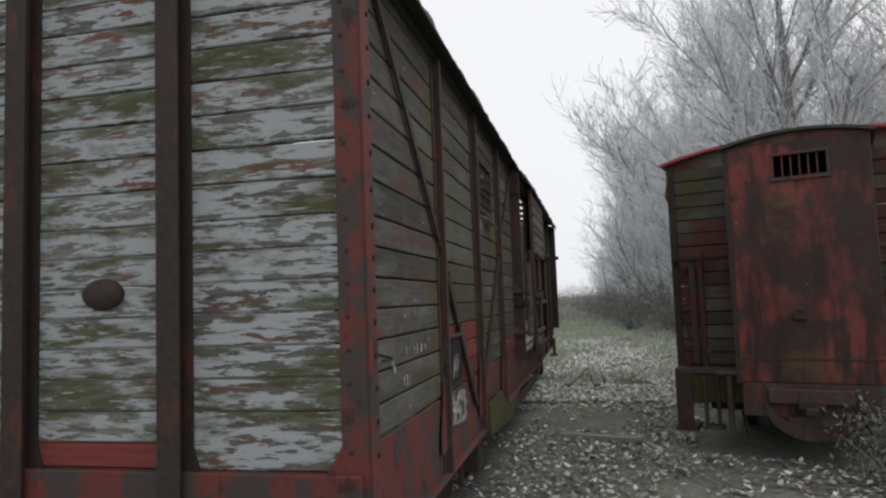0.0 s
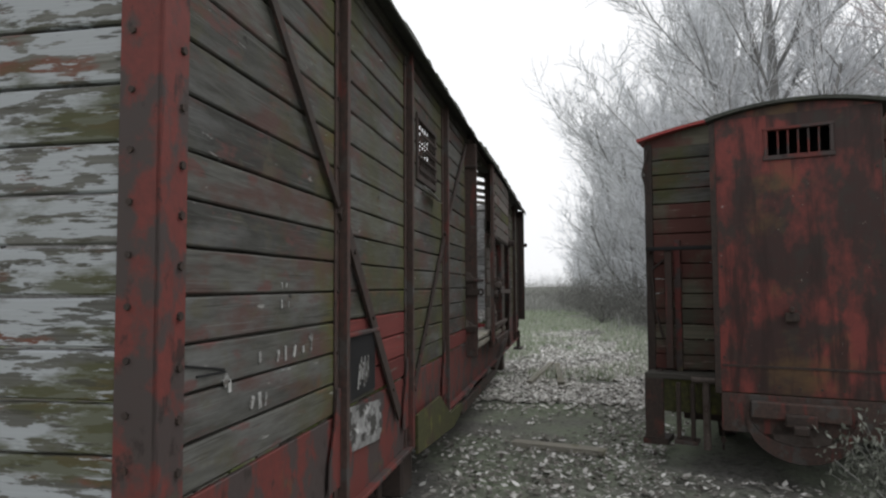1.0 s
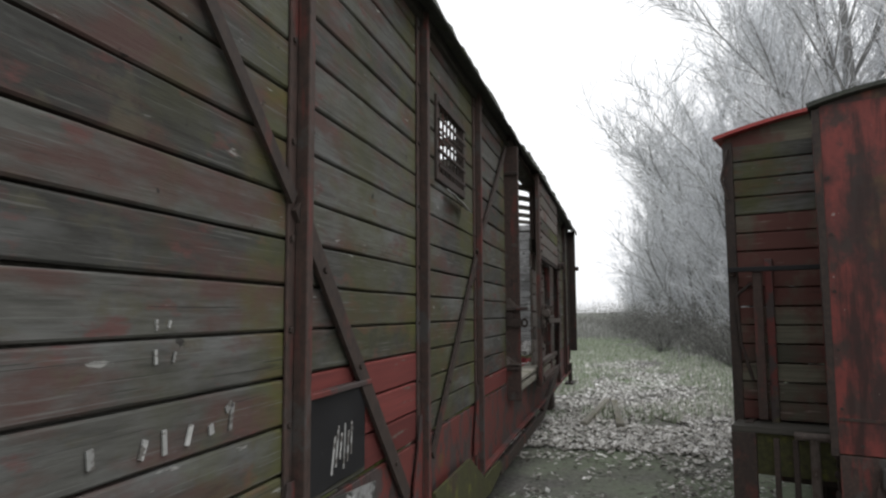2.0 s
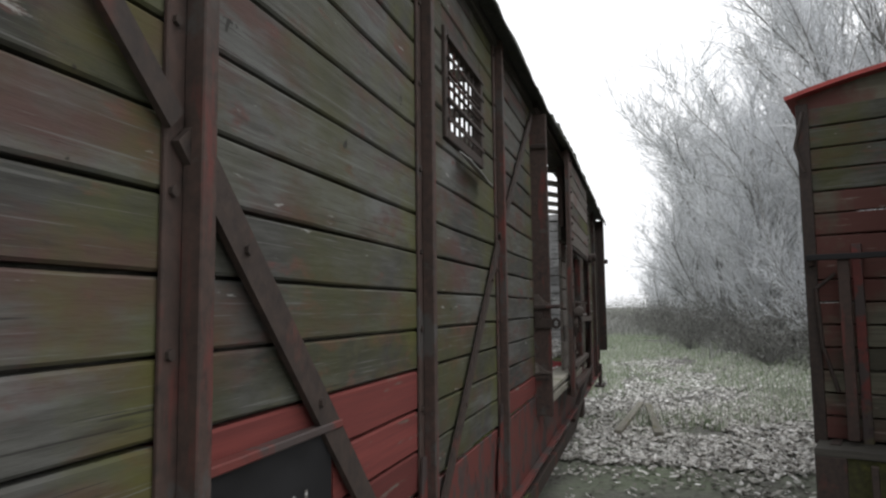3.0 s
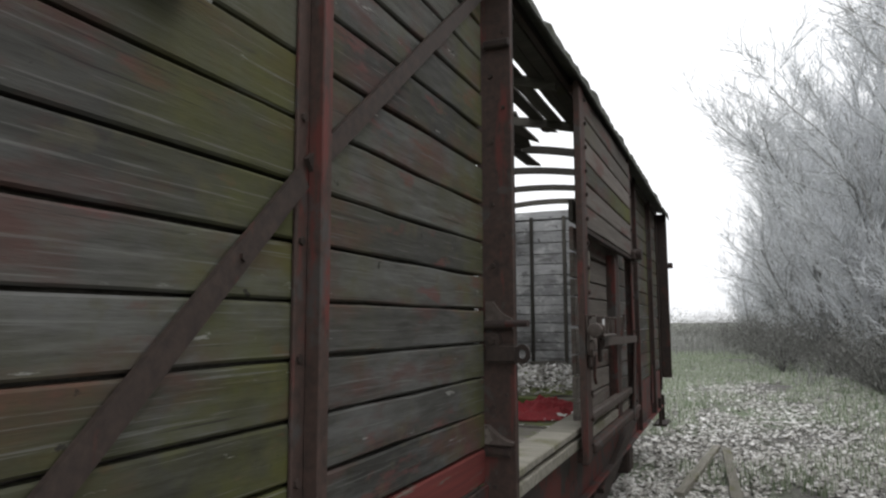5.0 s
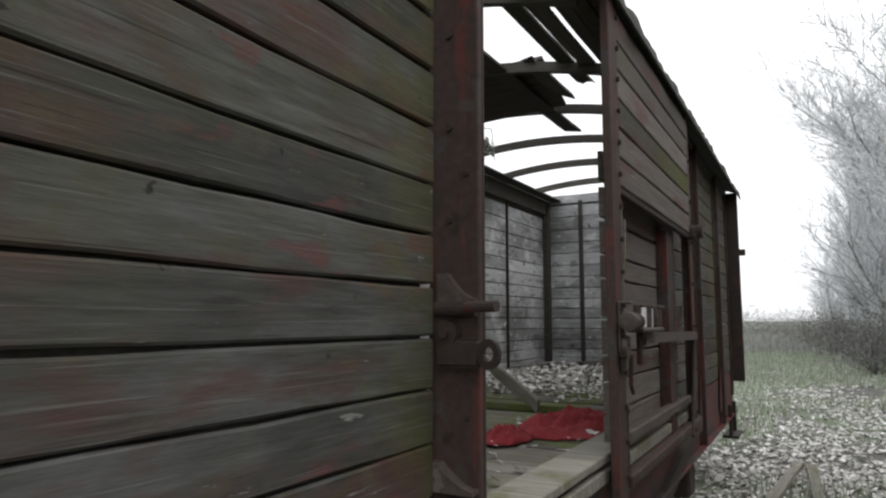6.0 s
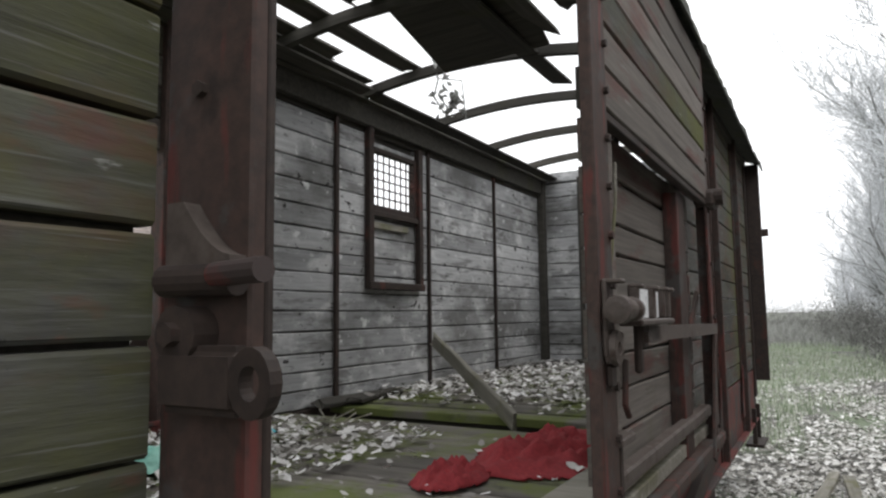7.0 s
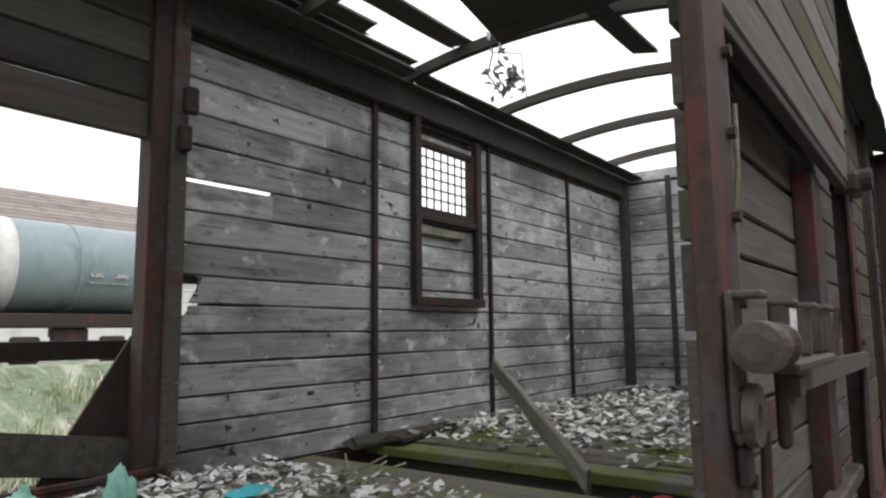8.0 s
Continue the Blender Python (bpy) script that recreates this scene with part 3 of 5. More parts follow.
# inner sliding frame below that opening
part("slide_frame", boxes(((-2.362, 9.18, 2.00), (-2.31, 9.245, 3.33)), ((-2.362, 9.915, 2.00), (-2.31, 9.98, 3.20)), ((-2.362, 9.18, 1.955), (-2.30, 9.99, 2.015)), ((-2.358, 9.245, 2.535), (-2.32, 9.915, 2.58)), bevel=0.005),
     steel_dark, wagon, "dark steel slide frame below the barred opening")
board(wagon, wood_rot, FACE_EAST(-2.335, 9.27, 2.44), 0.5, 0.06, 0.02, wave=0.008)
# tin flap hanging under the outer opening
bm = bmesh.new()
g = [[bm.verts.new((0.022 + 0.055 * j + 0.012 * noise.noise((i * 0.6, j, 1)), 3.33 + 0.09 * i, 2.505 - 0.045 * j - 0.008 * i + 0.012 * noise.noise((i, j, 3)))) for j in range(2)] for i in range(6)]
for i in range(5):
    bm.faces.new((g[i][0], g[i + 1][0], g[i + 1][1], g[i][1]))
flap = part("tin_flap", bm, pale_tin, wagon, "bent pale strip hanging under the opening")
flap.modifiers.new("solid", "SOLIDIFY").thickness = 0.006

# doorway posts with their lock fittings
bm = boxes(((-0.04, 5.575, 0.98), (0.122, 5.603, 3.30)), bevel=0.004)
jamb = part("door_post", bm, steel, wagon, "rusty steel door post with welded lock catch")
part("edge_flange", boxes(((0.108, 5.6035, 0.98), (0.122, 5.618, 3.30)), bevel=0.003), steel_dark, jamb)


def cheek(bm, x0, x1, z0, z1, y0, y1, steps=8):
    """A cast cheek: deep at the wall, sloping away towards its free edge."""
    pts = [(x0, z0)] + [(x1, z0), (x1, z0 + 0.012)] + [(x1 - (x1 - x0 - 0.03) * k / steps, z0 + 0.012 + (z1 - z0 - 0.012) * (k / steps) ** 1.7) for k in range(1, steps + 1)] + [(x0, z1)]
    f = bm.faces.new([bm.verts.new((x, y0, z)) for x, z in pts])
    r = bmesh.ops.extrude_face_region(bm, geom=[f])
    bmesh.ops.translate(bm, verts=[v for v in r["geom"] if isinstance(v, bmesh.types.BMVert)], vec=(0, y1 - y0, 0))
    bmesh.ops.recalc_face_normals(bm, faces=bm.faces)
    return bm


# lock catch: a ledge with a sloping cheek above it and a rounded boss below, the pin through it
part("catch", cheek(bmesh.new(), 0.004, 0.118, 1.812, 1.895, 5.545, 5.572), worn_steel, jamb, "worn cast catch with a sloping top")
part("ledge", rod(bmesh.new(), (0.0, 5.548, 1.795), (0.122, 5.555, 1.795), 0.021, 14), steel_dark, jamb)
part("pin", rod(bmesh.new(), (0.10, 5.54, 1.80), (0.20, 5.519, 1.801), 0.015, 12), steel_red, jamb, "short red pin")
bm = bmesh.new()
rod(bm, (0.035, 5.574, 1.728), (0.035, 5.535, 1.728), 0.036, 16)
part("boss", bm, steel_dark, jamb, smooth=False)
bolts(jamb, [(0.035, 5.535, 1.728)], (0, -1, 0), 0.015, 0.014)
# clamp with an eye at its free end
part("clamp", boxes(((0.0, 5.532, 1.632), (0.145, 5.572, 1.715)), bevel=0.012, rounds=3), steel_dark, jamb)
bm = bmesh.new()
ring = []
for q in range(18):
    a = radians(20 * q)
    ring.append([bm.verts.new((0.166 + r_ * math.cos(a), y, 1.674 + r_ * 1.25 * math.sin(a))) for y, r_ in ((5.532, 0.016), (5.532, 0.033), (5.552, 0.033), (5.552, 0.016))])
for q in range(18):
    p, o = ring[q], ring[(q + 1) % 18]
    for j in range(4):
        bm.faces.new((p[j], o[j], o[(j + 1) % 4], p[(j + 1) % 4]))
bmesh.ops.recalc_face_normals(bm, faces=bm.faces)
part("eye_plate", bm, steel_dark, jamb)
part("clamp", cheek(bmesh.new(), -0.02, 0.12, 1.30, 1.375, 5.53, 5.572), worn_steel, jamb, "cast lower bracket with a sloping top")
part("clamp", boxes(((-0.02, 5.54, 1.245), (0.118, 5.572, 1.30)), bevel=0.014, rounds=2), steel_dark, jamb)
part("clamp", boxes(((0.0, 5.545, 3.02), (0.125, 5.572, 3.06)), bevel=0.008), steel_dark, jamb)
bolts(jamb, [(0.03, 5.575, z) for z in (1.12, 1.45, 2.05, 2.32, 2.6, 2.9)], (0, -1, 0), 0.011, 0.010)
bolts(jamb, [(0.085, 5.575, z) for z in (1.5, 2.18, 2.75, 3.1)], (0, -1, 0), 0.009, 0.008)
part("door_post", boxes(((-0.05, 7.68, 1.0), (0.012, 7.76, 3.32)), bevel=0.004), steel, wagon)
part("door_post", boxes(((-2.43, 7.33, 0.95), (-2.33, 7.42, 3.40)), bevel=0.004), steel, wagon, "red and brown steel post of the back doorway")
part("door_post", boxes(((-2.36, 7.42, 1.10), (-2.31, 7.50, 3.40)), bevel=0.006), wood_door, wagon)
part("door_post", boxes(((-2.43, 5.56, 0.95), (-2.33, 5.64, 3.40)), bevel=0.004), steel_dark, wagon)
part("hinge", boxes(((-2.33, 7.44, 2.62), (-2.27, 7.50, 2.74)), ((-2.31, 7.46, 2.80), (-2.27, 7.53, 2.93)), bevel=0.01), steel_dark, wagon)
part("gusset_plate", boxes(((-2.43, 7.0, 1.2), (-2.42, 7.34, 1.23)), bevel=0.002), steel_dark, wagon)
bm = bmesh.new()
tri = [bm.verts.new(v) for v in ((-2.44, 7.34, 1.20), (-2.44, 7.34, 1.78), (-2.44, 6.98, 1.20))]
r = bmesh.ops.extrude_face_region(bm, geom=[bm.faces.new(tri)])
bmesh.ops.translate(bm, verts=[v for v in r["geom"] if isinstance(v, bmesh.types.BMVert)], vec=(-0.015, 0, 0))
part("gusset_plate", bm, steel_dark, wagon, "dark triangular corner plate")
bm = boxes(((-2.90, 3.0, 1.67), (-2.83, 8.6, 1.76)), bevel=0.004)
box(bm, (-2.90, 6.75, 1.56), (-2.84, 6.90, 1.67), bevel=0.004)
part("rail_bar", bm, steel_dark, wagon, "dark steel bar across the back doorway")
part("bracket", boxes(((-2.85, 3.1, 1.68), (-2.40, 3.16, 1.75)), ((-2.85, 8.4, 1.68), (-2.40, 8.46, 1.75)), bevel=0.004), steel_dark, wagon)
bm = bar(bmesh.new(), (-2.42, 5.6, 1.56), (-2.42, 7.34, 1.26), 0.16, 0.03)
part("kick_board", bm, wood_dark, wagon)
part("sill_angle", boxes(((-2.40, 5.56, 1.10), (-2.30, 7.50, 1.20)), ((-2.31, 5.56, 1.20), (-2.29, 7.45, 1.225)), bevel=0.004), steel_red, wagon, "red steel sill of the back doorway")

# inside studs
for y, w in ((8.80, 0.04), (10.12, 0.03), (11.50, 0.03)):
    part("stud", boxes(((-2.363, y, 1.13), (-2.335, y + w, 3.30)), bevel=0.004), steel_dark, wagon)
part("stud", boxes(((-2.36, 12.80, 1.13), (-2.28, 12.90, 3.46)), bevel=0.006), wood_dark, wagon)
for x in (-1.86, -1.35, -0.6):
    part("stud", boxes(((x, 12.86, 1.13), (x + 0.05, 12.898, 3.42)), bevel=0.004), wood_dark, wagon)

# sliding door, pushed half open along the outside
bm = boxes(((0.115, 6.912, 0.96), (0.155, 7.07, 3.32)), bevel=0.005)
door = part("sliding_door", bm, steel, wagon, "half-open sliding door, boarded above, in a rusty frame")
part("trailing_stile", boxes(((0.075, 9.20, 0.96), (0.15, 9.215, 3.32)), ((0.135, 9.12, 0.96), (0.15, 9.20, 3.32)), bevel=0.003), steel, door)
part("rail", boxes(((0.075, 6.977, 3.27), (0.13, 9.20, 3.32)), bevel=0.003), steel, door)
part("rail", boxes(((0.075, 6.977, 0.96), (0.14, 9.12, 1.03)), bevel=0.003), steel, door)
for i in range(6):
    board(door, wood_side if i == 2 else wood_door, FACE_EAST(0.152, 7.073, 2.405 + 0.145 * i), 2.045, 0.144, 0.03, wave=0.006)
LOW = 0.025
DOOR_SEAMS = [1.00, 1.15, 1.302, 1.458, 1.593, 1.78, 1.98, 2.10, 2.286, 2.455]
for i in range(9):
    board(door, wood_door, FACE_EAST(LOW, 7.25, DOOR_SEAMS[i]), 1.95, DOOR_SEAMS[i + 1] - DOOR_SEAMS[i] - (0.012 if i in (4, 7) else 0.003), 0.03, wave=0.006)
# added dark board: stands in for the shadow below the overhanging upper boards
board(door, wood_dark, FACE_EAST(LOW, 7.25, 2.478), 1.95, 0.16, 0.03, name="top_board", wave=0.012)
part("rail", boxes(((0.11, 7.073, 2.372), (0.148, 9.12, 2.402)), bevel=0.003), steel_dark, door)
part("stile", boxes(((0.085, 7.074, 1.03), (0.112, 7.27, 2.37)), bevel=0.004), wood_door, door)
part("stile", boxes(((0.113, 7.10, 1.03), (0.128, 7.15, 2.36)), bevel=0.004), steel, door)
part("stile", boxes(((LOW, 8.50, 1.03), (0.095, 8.70, 2.36)), bevel=0.004), steel, door)
part("lower_rail", boxes(((0.066, 7.20, 1.165), (0.125, 9.10, 1.225)), bevel=0.008), worn_steel, door)
part("lower_rail", boxes(((0.141, 7.08, 1.0), (0.17, 9.30, 1.055)), bevel=0.008), steel, door)
part("brace", bar(bmesh.new(), (0.075, 8.62, 1.45), (0.075, 9.1, 1.85), 0.05, 0.02), steel_dark, door)
bolts(door, [(0.155, 7.045, 1.06 + 0.155 * k) for k in range(15)], (1, 0, 0), 0.013, 0.014)
bolts(door, [(0.15, 9.165, 1.1 + 0.31 * k) for k in range(7)], (1, 0, 0), 0.013, 0.012)
# lock: a spool on a bracket, a holder with two white cards, the long lever and an eye plate
bracket = part("lock_plate", boxes(((0.157, 6.925, 1.62), (0.172, 6.985, 1.85)), bevel=0.005), worn_steel, door, "upright lock bracket")
part("cap_plate", boxes(((0.165, 6.93, 1.836), (0.215, 6.99, 1.85)), bevel=0.004), worn_steel, bracket)
bm = bmesh.new()
turn = [(6.885, 0.022), (6.89, 0.040), (6.935, 0.043), (6.945, 0.035), (7.03, 0.031), (7.04, 0.040), (7.075, 0.038), (7.08, 0.018)]
rings = [[bm.verts.new((0.212 + r_ * math.cos(radians(20 * q)), y, 1.758 + r_ * math.sin(radians(20 * q)))) for q in range(18)] for y, r_ in turn]
for p, q in zip(rings, rings[1:]):
    for j in range(18):
        bm.faces.new((p[j], p[(j + 1) % 18], q[(j + 1) % 18], q[j]))
bm.faces.new(rings[0])
bm.faces.new(rings[-1][::-1])
bmesh.ops.recalc_face_normals(bm, faces=bm.faces)
part("lock_spool", bm, worn_steel, door, "worn steel spool", smooth=False)
holder = part("tag_holder", boxes(((0.157, 7.10, 1.706), (0.235, 7.60, 1.728)), bevel=0.006), worn_steel, door, "steel card holder with upright claws")
for y in (7.105, 7.335, 7.49, 7.575):
    part("claw", boxes(((0.188, y, 1.729), (0.222, y + 0.028, 1.832)), ((0.188, y, 1.824), (0.238, y + 0.028, 1.84)), bevel=0.006), worn_steel, holder)
part("card", boxes(((0.196, 7.15, 1.731), (0.201, 7.33, 1.826))), card, door, "small white card in the lock")
part("card", boxes(((0.196, 7.37, 1.731), (0.201, 7.485, 1.822))), card, door, "small white card in the lock")
part("lever", bar(bmesh.new(), (0.168, 7.41, 1.674), (0.16, 9.16, 1.652), 0.058, 0.024), worn_steel, door, "long flat steel lever")
part("lever_knuckle", boxes(((0.158, 7.30, 1.63), (0.20, 7.40, 1.70)), bevel=0.016, rounds=2), worn_steel, door)
part("lever_stay", boxes(((0.157, 7.28, 1.545), (0.182, 7.325, 1.72)), bevel=0.008), steel_dark, door)
bm = bmesh.new()
ring = []
for q in range(20):
    a = radians(18 * q)
    ring.append([bm.verts.new((x, 6.975 + r_ * math.cos(a), 1.645 + r_ * math.sin(a))) for x, r_ in ((0.176, 0.018), (0.176, 0.052), (0.194, 0.050), (0.194, 0.020))])
for q in range(20):
    p, o = ring[q], ring[(q + 1) % 20]
    for j in range(4):
        bm.faces.new((p[j], o[j], o[(j + 1) % 4], p[(j + 1) % 4]))
bmesh.ops.recalc_face_normals(bm, faces=bm.faces)
plate = part("eye_plate", bm, worn_steel, door, "round worn eye plate")
part("tongue", boxes(((0.158, 6.93, 1.60), (0.176, 7.10, 1.69)), bevel=0.008), worn_steel, plate)
part("tongue", boxes(((0.157, 6.95, 1.53), (0.174, 7.01, 1.595)), bevel=0.006), steel_dark, plate)
part("hook", rod(rod(bmesh.new(), (0.165, 7.14, 1.60), (0.165, 7.12, 1.46), 0.010, 8), (0.165, 7.12, 1.46), (0.165, 7.16, 1.42), 0.010, 8), steel_dark, door)
latch = part("latch", boxes(((0.10, 7.08, 1.335), (0.165, 7.24, 1.36)), bevel=0.005), worn_steel, door)
part("latch_bar", boxes(((0.113, 7.152, 1.00), (0.135, 7.19, 1.333)), bevel=0.004), steel_dark, latch)
part("wire", rod(rod(bmesh.new(), (0.118, 7.28, 2.27), (0.125, 7.24, 2.12), 0.006, 6), (0.125, 7.24, 2.12), (0.12, 7.17, 1.90), 0.006, 6), wood_rot, door)
bm = boxes(((0.08, 9.10, 2.36), (0.20, 9.30, 2.46)), bevel=0.02)
rod(bm, (0.14, 9.16, 2.42), (0.24, 9.16, 2.42), 0.05, 12)
part("roller", bm, steel_dark, door)
part("strap", bar(bmesh.new(), (0.175, 8.80, 0.98), (0.16, 9.12, 1.62), 0.06, 0.014), steel, door)

# eave beam, door track, sole bars
part("eave_beam", boxes(((-0.05, 0.02, 3.33), (0.03, 12.98, 3.40)), bevel=0.005), wood_dark, wagon)
part("eave_beam", boxes(((-2.40, 0.02, 3.37), (-2.34, 12.98, 3.42)), bevel=0.005), wood_dark, wagon)
part("door_track", boxes(((0.035, 5.5, 3.335), (0.07, 9.6, 3.39)), bevel=0.003), steel_dark, wagon)
sole = part("sole_bar", boxes(((-0.02, 0.03, 0.64), (0.0, 13.03, 1.125)), bevel=0.004), steel_red, wagon, "long rusty red steel sole bar")
part("flange", boxes(((0.0, 0.03, 0.64), (0.05, 13.03, 0.665)), bevel=0.004), steel_red, sole)
part("sole_bar", boxes(((-2.40, 0.03, 0.72), (-2.36, 12.97, 1.125)), bevel=0.004), steel_dark, wagon)
part("door_sill", boxes(((-0.10, 5.72, 1.127), (0.09, 9.3, 1.165)), ((0.05, 5.60, 1.04), (0.09, 9.3, 1.10)), bevel=0.005), wood_rot, wagon, "pale worn timber sill")
bm = bmesh.new()
poly = [bm.verts.new((0.052, y, z)) for y, z in ((2.88, 0.86), (2.88, 0.60), (4.35, 0.49), (4.85, 0.56), (4.75, 0.63), (4.15, 0.64), (3.70, 0.86))]
r = bmesh.ops.extrude_face_region(bm, geom=[bm.faces.new(poly)])
bmesh.ops.translate(bm, verts=[v for v in r["geom"] if isinstance(v, bmesh.types.BMVert)], vec=(0.02, 0, 0))
bmesh.ops.recalc_face_normals(bm, faces=bm.faces)
part("axle_guard_plate", bm, moss_steel, wagon, "mossy yellow-green plate below the sole bar")
part("truss_bar", bar(bmesh.new(), (0.02, 4.95, 0.52), (0.02, 8.0, 0.50), 0.09, 0.05), steel_dark, wagon)
part("truss_bar", bar(bmesh.new(), (0.02, 8.0, 0.52), (0.02, 10.1, 0.90), 0.12, 0.05), steel_dark, wagon)
part("foot_step", boxes(((0.02, 12.3, 0.45), (0.06, 12.34, 0.8)), ((0.02, 12.7, 0.45), (0.06, 12.74, 0.8)), ((-0.05, 12.28, 0.43), (0.12, 12.78, 0.46)), bevel=0.004), steel_dark, wagon)


def wheelset(y):
    bm = bmesh.new()
    rod(bm, (-2.1, y, 0.44), (-0.25, y, 0.44), 0.07, 12)
    ax = part("axle", bm, steel_dark, wagon)
    for x in (-0.42, -1.92):
        bm = bmesh.new()
        rod(bm, (x - 0.06, y, 0.44), (x + 0.06, y, 0.44), 0.46, 28)
        rod(bm, (x - 0.09, y, 0.44), (x - 0.06, y, 0.44), 0.49, 28)
        part("wheel", bm, steel_dark, ax)
    sp = bmesh.new()
    for k in range(6):
        bar(sp, (-0.12, y - 0.55 + 0.08 * k, 0.68 - 0.022 * k), (-0.12, y + 0.55 - 0.08 * k, 0.68 - 0.022 * k), 0.08, 0.018, up=(0, 0, 1))
    part("leaf_spring", sp, steel_dark, ax)
    part("axle_box", boxes(((-0.24, y - 0.14, 0.30), (-0.03, y + 0.14, 0.58)), bevel=0.02), steel_dark, ax)
    part("axle_guard", boxes(((-0.20, y - 0.24, 0.25), (-0.17, y - 0.15, 0.75)), ((-0.20, y + 0.15, 0.25), (-0.17, y + 0.24, 0.75)), ((-0.20, y - 0.24, 0.22), (-0.17, y + 0.24, 0.25)), bevel=0.004), steel_dark, ax)


wheelset(3.0)
wheelset(10.0)
# lamp iron on the far corner
bm = boxes(((0.02, 13.4, 2.61), (0.13, 13.42, 2.63)), ((0.11, 13.37, 2.60), (0.19, 13.45, 2.68)), bevel=0.004)
box(bm, (-0.02, 12.98, 2.60), (0.03, 13.42, 2.64))
part("lamp_iron", bm, steel_dark, wagon)
part("hand_rail", rod(bmesh.new(), (0.02, 13.03, 2.14), (0.14, 13.10, 2.14), 0.012, 8), steel_dark, wagon)
part("end_flap", boxes(((-0.03, 13.04, 1.01), (0.15, 13.07, 3.37)), bevel=0.006), steel_dark, wagon)

# roof: curved bows with what is left of the boards and felt
ARCH = lambda x: 3.60 - 0.105 * (x + 1.42) ** 2


def bow(y, w=0.05, d=0.07):
    bm = bmesh.new()
    rings = []
    for i in range(17):
        x = -2.40 + 2.40 * i / 16
        z = ARCH(x) - 0.035
        rings.append([bm.verts.new((x, y + a, z + b)) for a, b in ((-w / 2, -d), (w / 2, -d), (w / 2, 0), (-w / 2, 0))])
    for p, q in zip(rings, rings[1:]):
        for j in range(4):
            bm.faces.new((p[j], q[j], q[(j + 1) % 4], p[(j + 1) % 4]))
    bm.faces.new(rings[0][::-1])
    bm.faces.new(rings[-1])
    bmesh.ops.recalc_face_normals(bm, faces=bm.faces)
    part("roof_bow", bm, wood_dark, wagon)


for y in (0.08, 1.3, 2.5, 3.7, 4.85, 5.9, 6.95, 8.05, 9.07, 10.10, 11.15, 12.20):
    bow(y)


def roof_board(x, y0, y1, w=0.13, drop=0.0, ragged=0.12, lift=0.0):
    """A longitudinal plank on the bows at x; drop lowers its far end."""
    slope = math.degrees(math.atan(-0.21 * (x + 1.42)))
    length = y1 - y0
    m = pose(x - w / 2, y0, ARCH(x) - 0.005 + lift, 0, -slope, 0) @ pose(0, 0, 0, -math.degrees(math.asin(drop / length)) if drop else 0, 0, 90) @ pose(0, 0, 0, -90, 0, 0)
    part("roof_board", board_mesh(length, w, 0.022, 0.006, ragged, ragged), wood_dark, wagon, "", m)


# back eave: planks side by side, with a long slit beside the doorway
X0 = -2.46
for k, runs in enumerate([[(0.0, 7.95), (9.35, 13.0)], [(0.0, 7.8), (9.3, 13.0)], [(0.0, 13.0)], [(0.0, 9.0), (9.03, 13.0)]]):
    for a, b in runs:
        roof_board(X0 + 0.135 * k, a, b, lift=-0.105 if k else 0.0)
for x, a, b, w in ((-2.27, 6.6, 9.12, 0.16), (-2.12, 5.4, 9.10, 0.12), (-1.98, 5.6, 8.60, 0.13), (-1.70, 4.9, 9.16, 0.16), (-1.42, 5.2, 8.15, 0.13), (-1.28, 7.0, 8.35, 0.13),
                   (-1.14, 5.5, 8.7, 0.13), (-1.0, 5.9, 8.95, 0.13), (-0.86, 6.9, 8.6, 0.13), (-0.55, 7.9, 8.95, 0.14)):
    roof_board(x, a, b, w, ragged=0.22)
roof_board(-0.76, 7.5, 9.75, 0.15, drop=0.14, lift=-0.06)
part("roof_sheet", boxes(((-0.40, -0.45, -0.012), (0.34, 0.40, 0.012))), wood_dark, wagon, "sagging dark sheet among the roof boards", pose(-1.02, 8.55, 3.50, -5, -6, 8))
roof_board(-0.15, 0.0, 8.2, 0.13)
roof_board(-0.29, 6.9, 8.6, 0.13, ragged=0.2)
for k in range(3):
    roof_board(-0.02 + 0.055 * k, 0.0, 13.0, 0.11, lift=0.006 * k)
# ragged felt lip along the camera-side eave
bm = bmesh.new()
n = 130
rows_ = []
for i in range(n + 1):
    y = 13.1 * i / n - 0.05
    out = 0.055 * min(1.0, max(0.0, (y - 5.6) / 1.2))   # the lip hangs lower and further out past the doorway
    lip = 0.035 * noise.noise((y * 1.7, 2, 0)) + 0.04 * noise.noise((y * 6.0, 4, 0)) + 0.03 * noise.noise((y * 17.0, 6, 0))
    rows_.append([bm.verts.new((-0.20, y, ARCH(-0.2) + 0.03)), bm.verts.new((0.05, y, ARCH(0.05) + 0.032)), bm.verts.new((0.125 + out + lip * 0.3, y, ARCH(0.12) + 0.03 - out * 0.4 + lip * 0.5)), bm.verts.new((0.14 + out + lip * 0.4, y, 3.335 - out * 1.0 - lip * 0.9))])
for p, q in zip(rows_, rows_[1:]):
    for j in range(3):
        bm.faces.new((p[j], p[j + 1], q[j + 1], q[j]))
felt = part("roof_felt", bm, roof_felt, wagon, "torn grey felt lip along the eave")
felt.modifiers.new("solid", "SOLIDIFY").thickness = 0.012
part("purlin", boxes(((-2.358, 7.45, 3.235), (-2.30, 12.9, 3.40)), bevel=0.006), wood_dark, wagon)
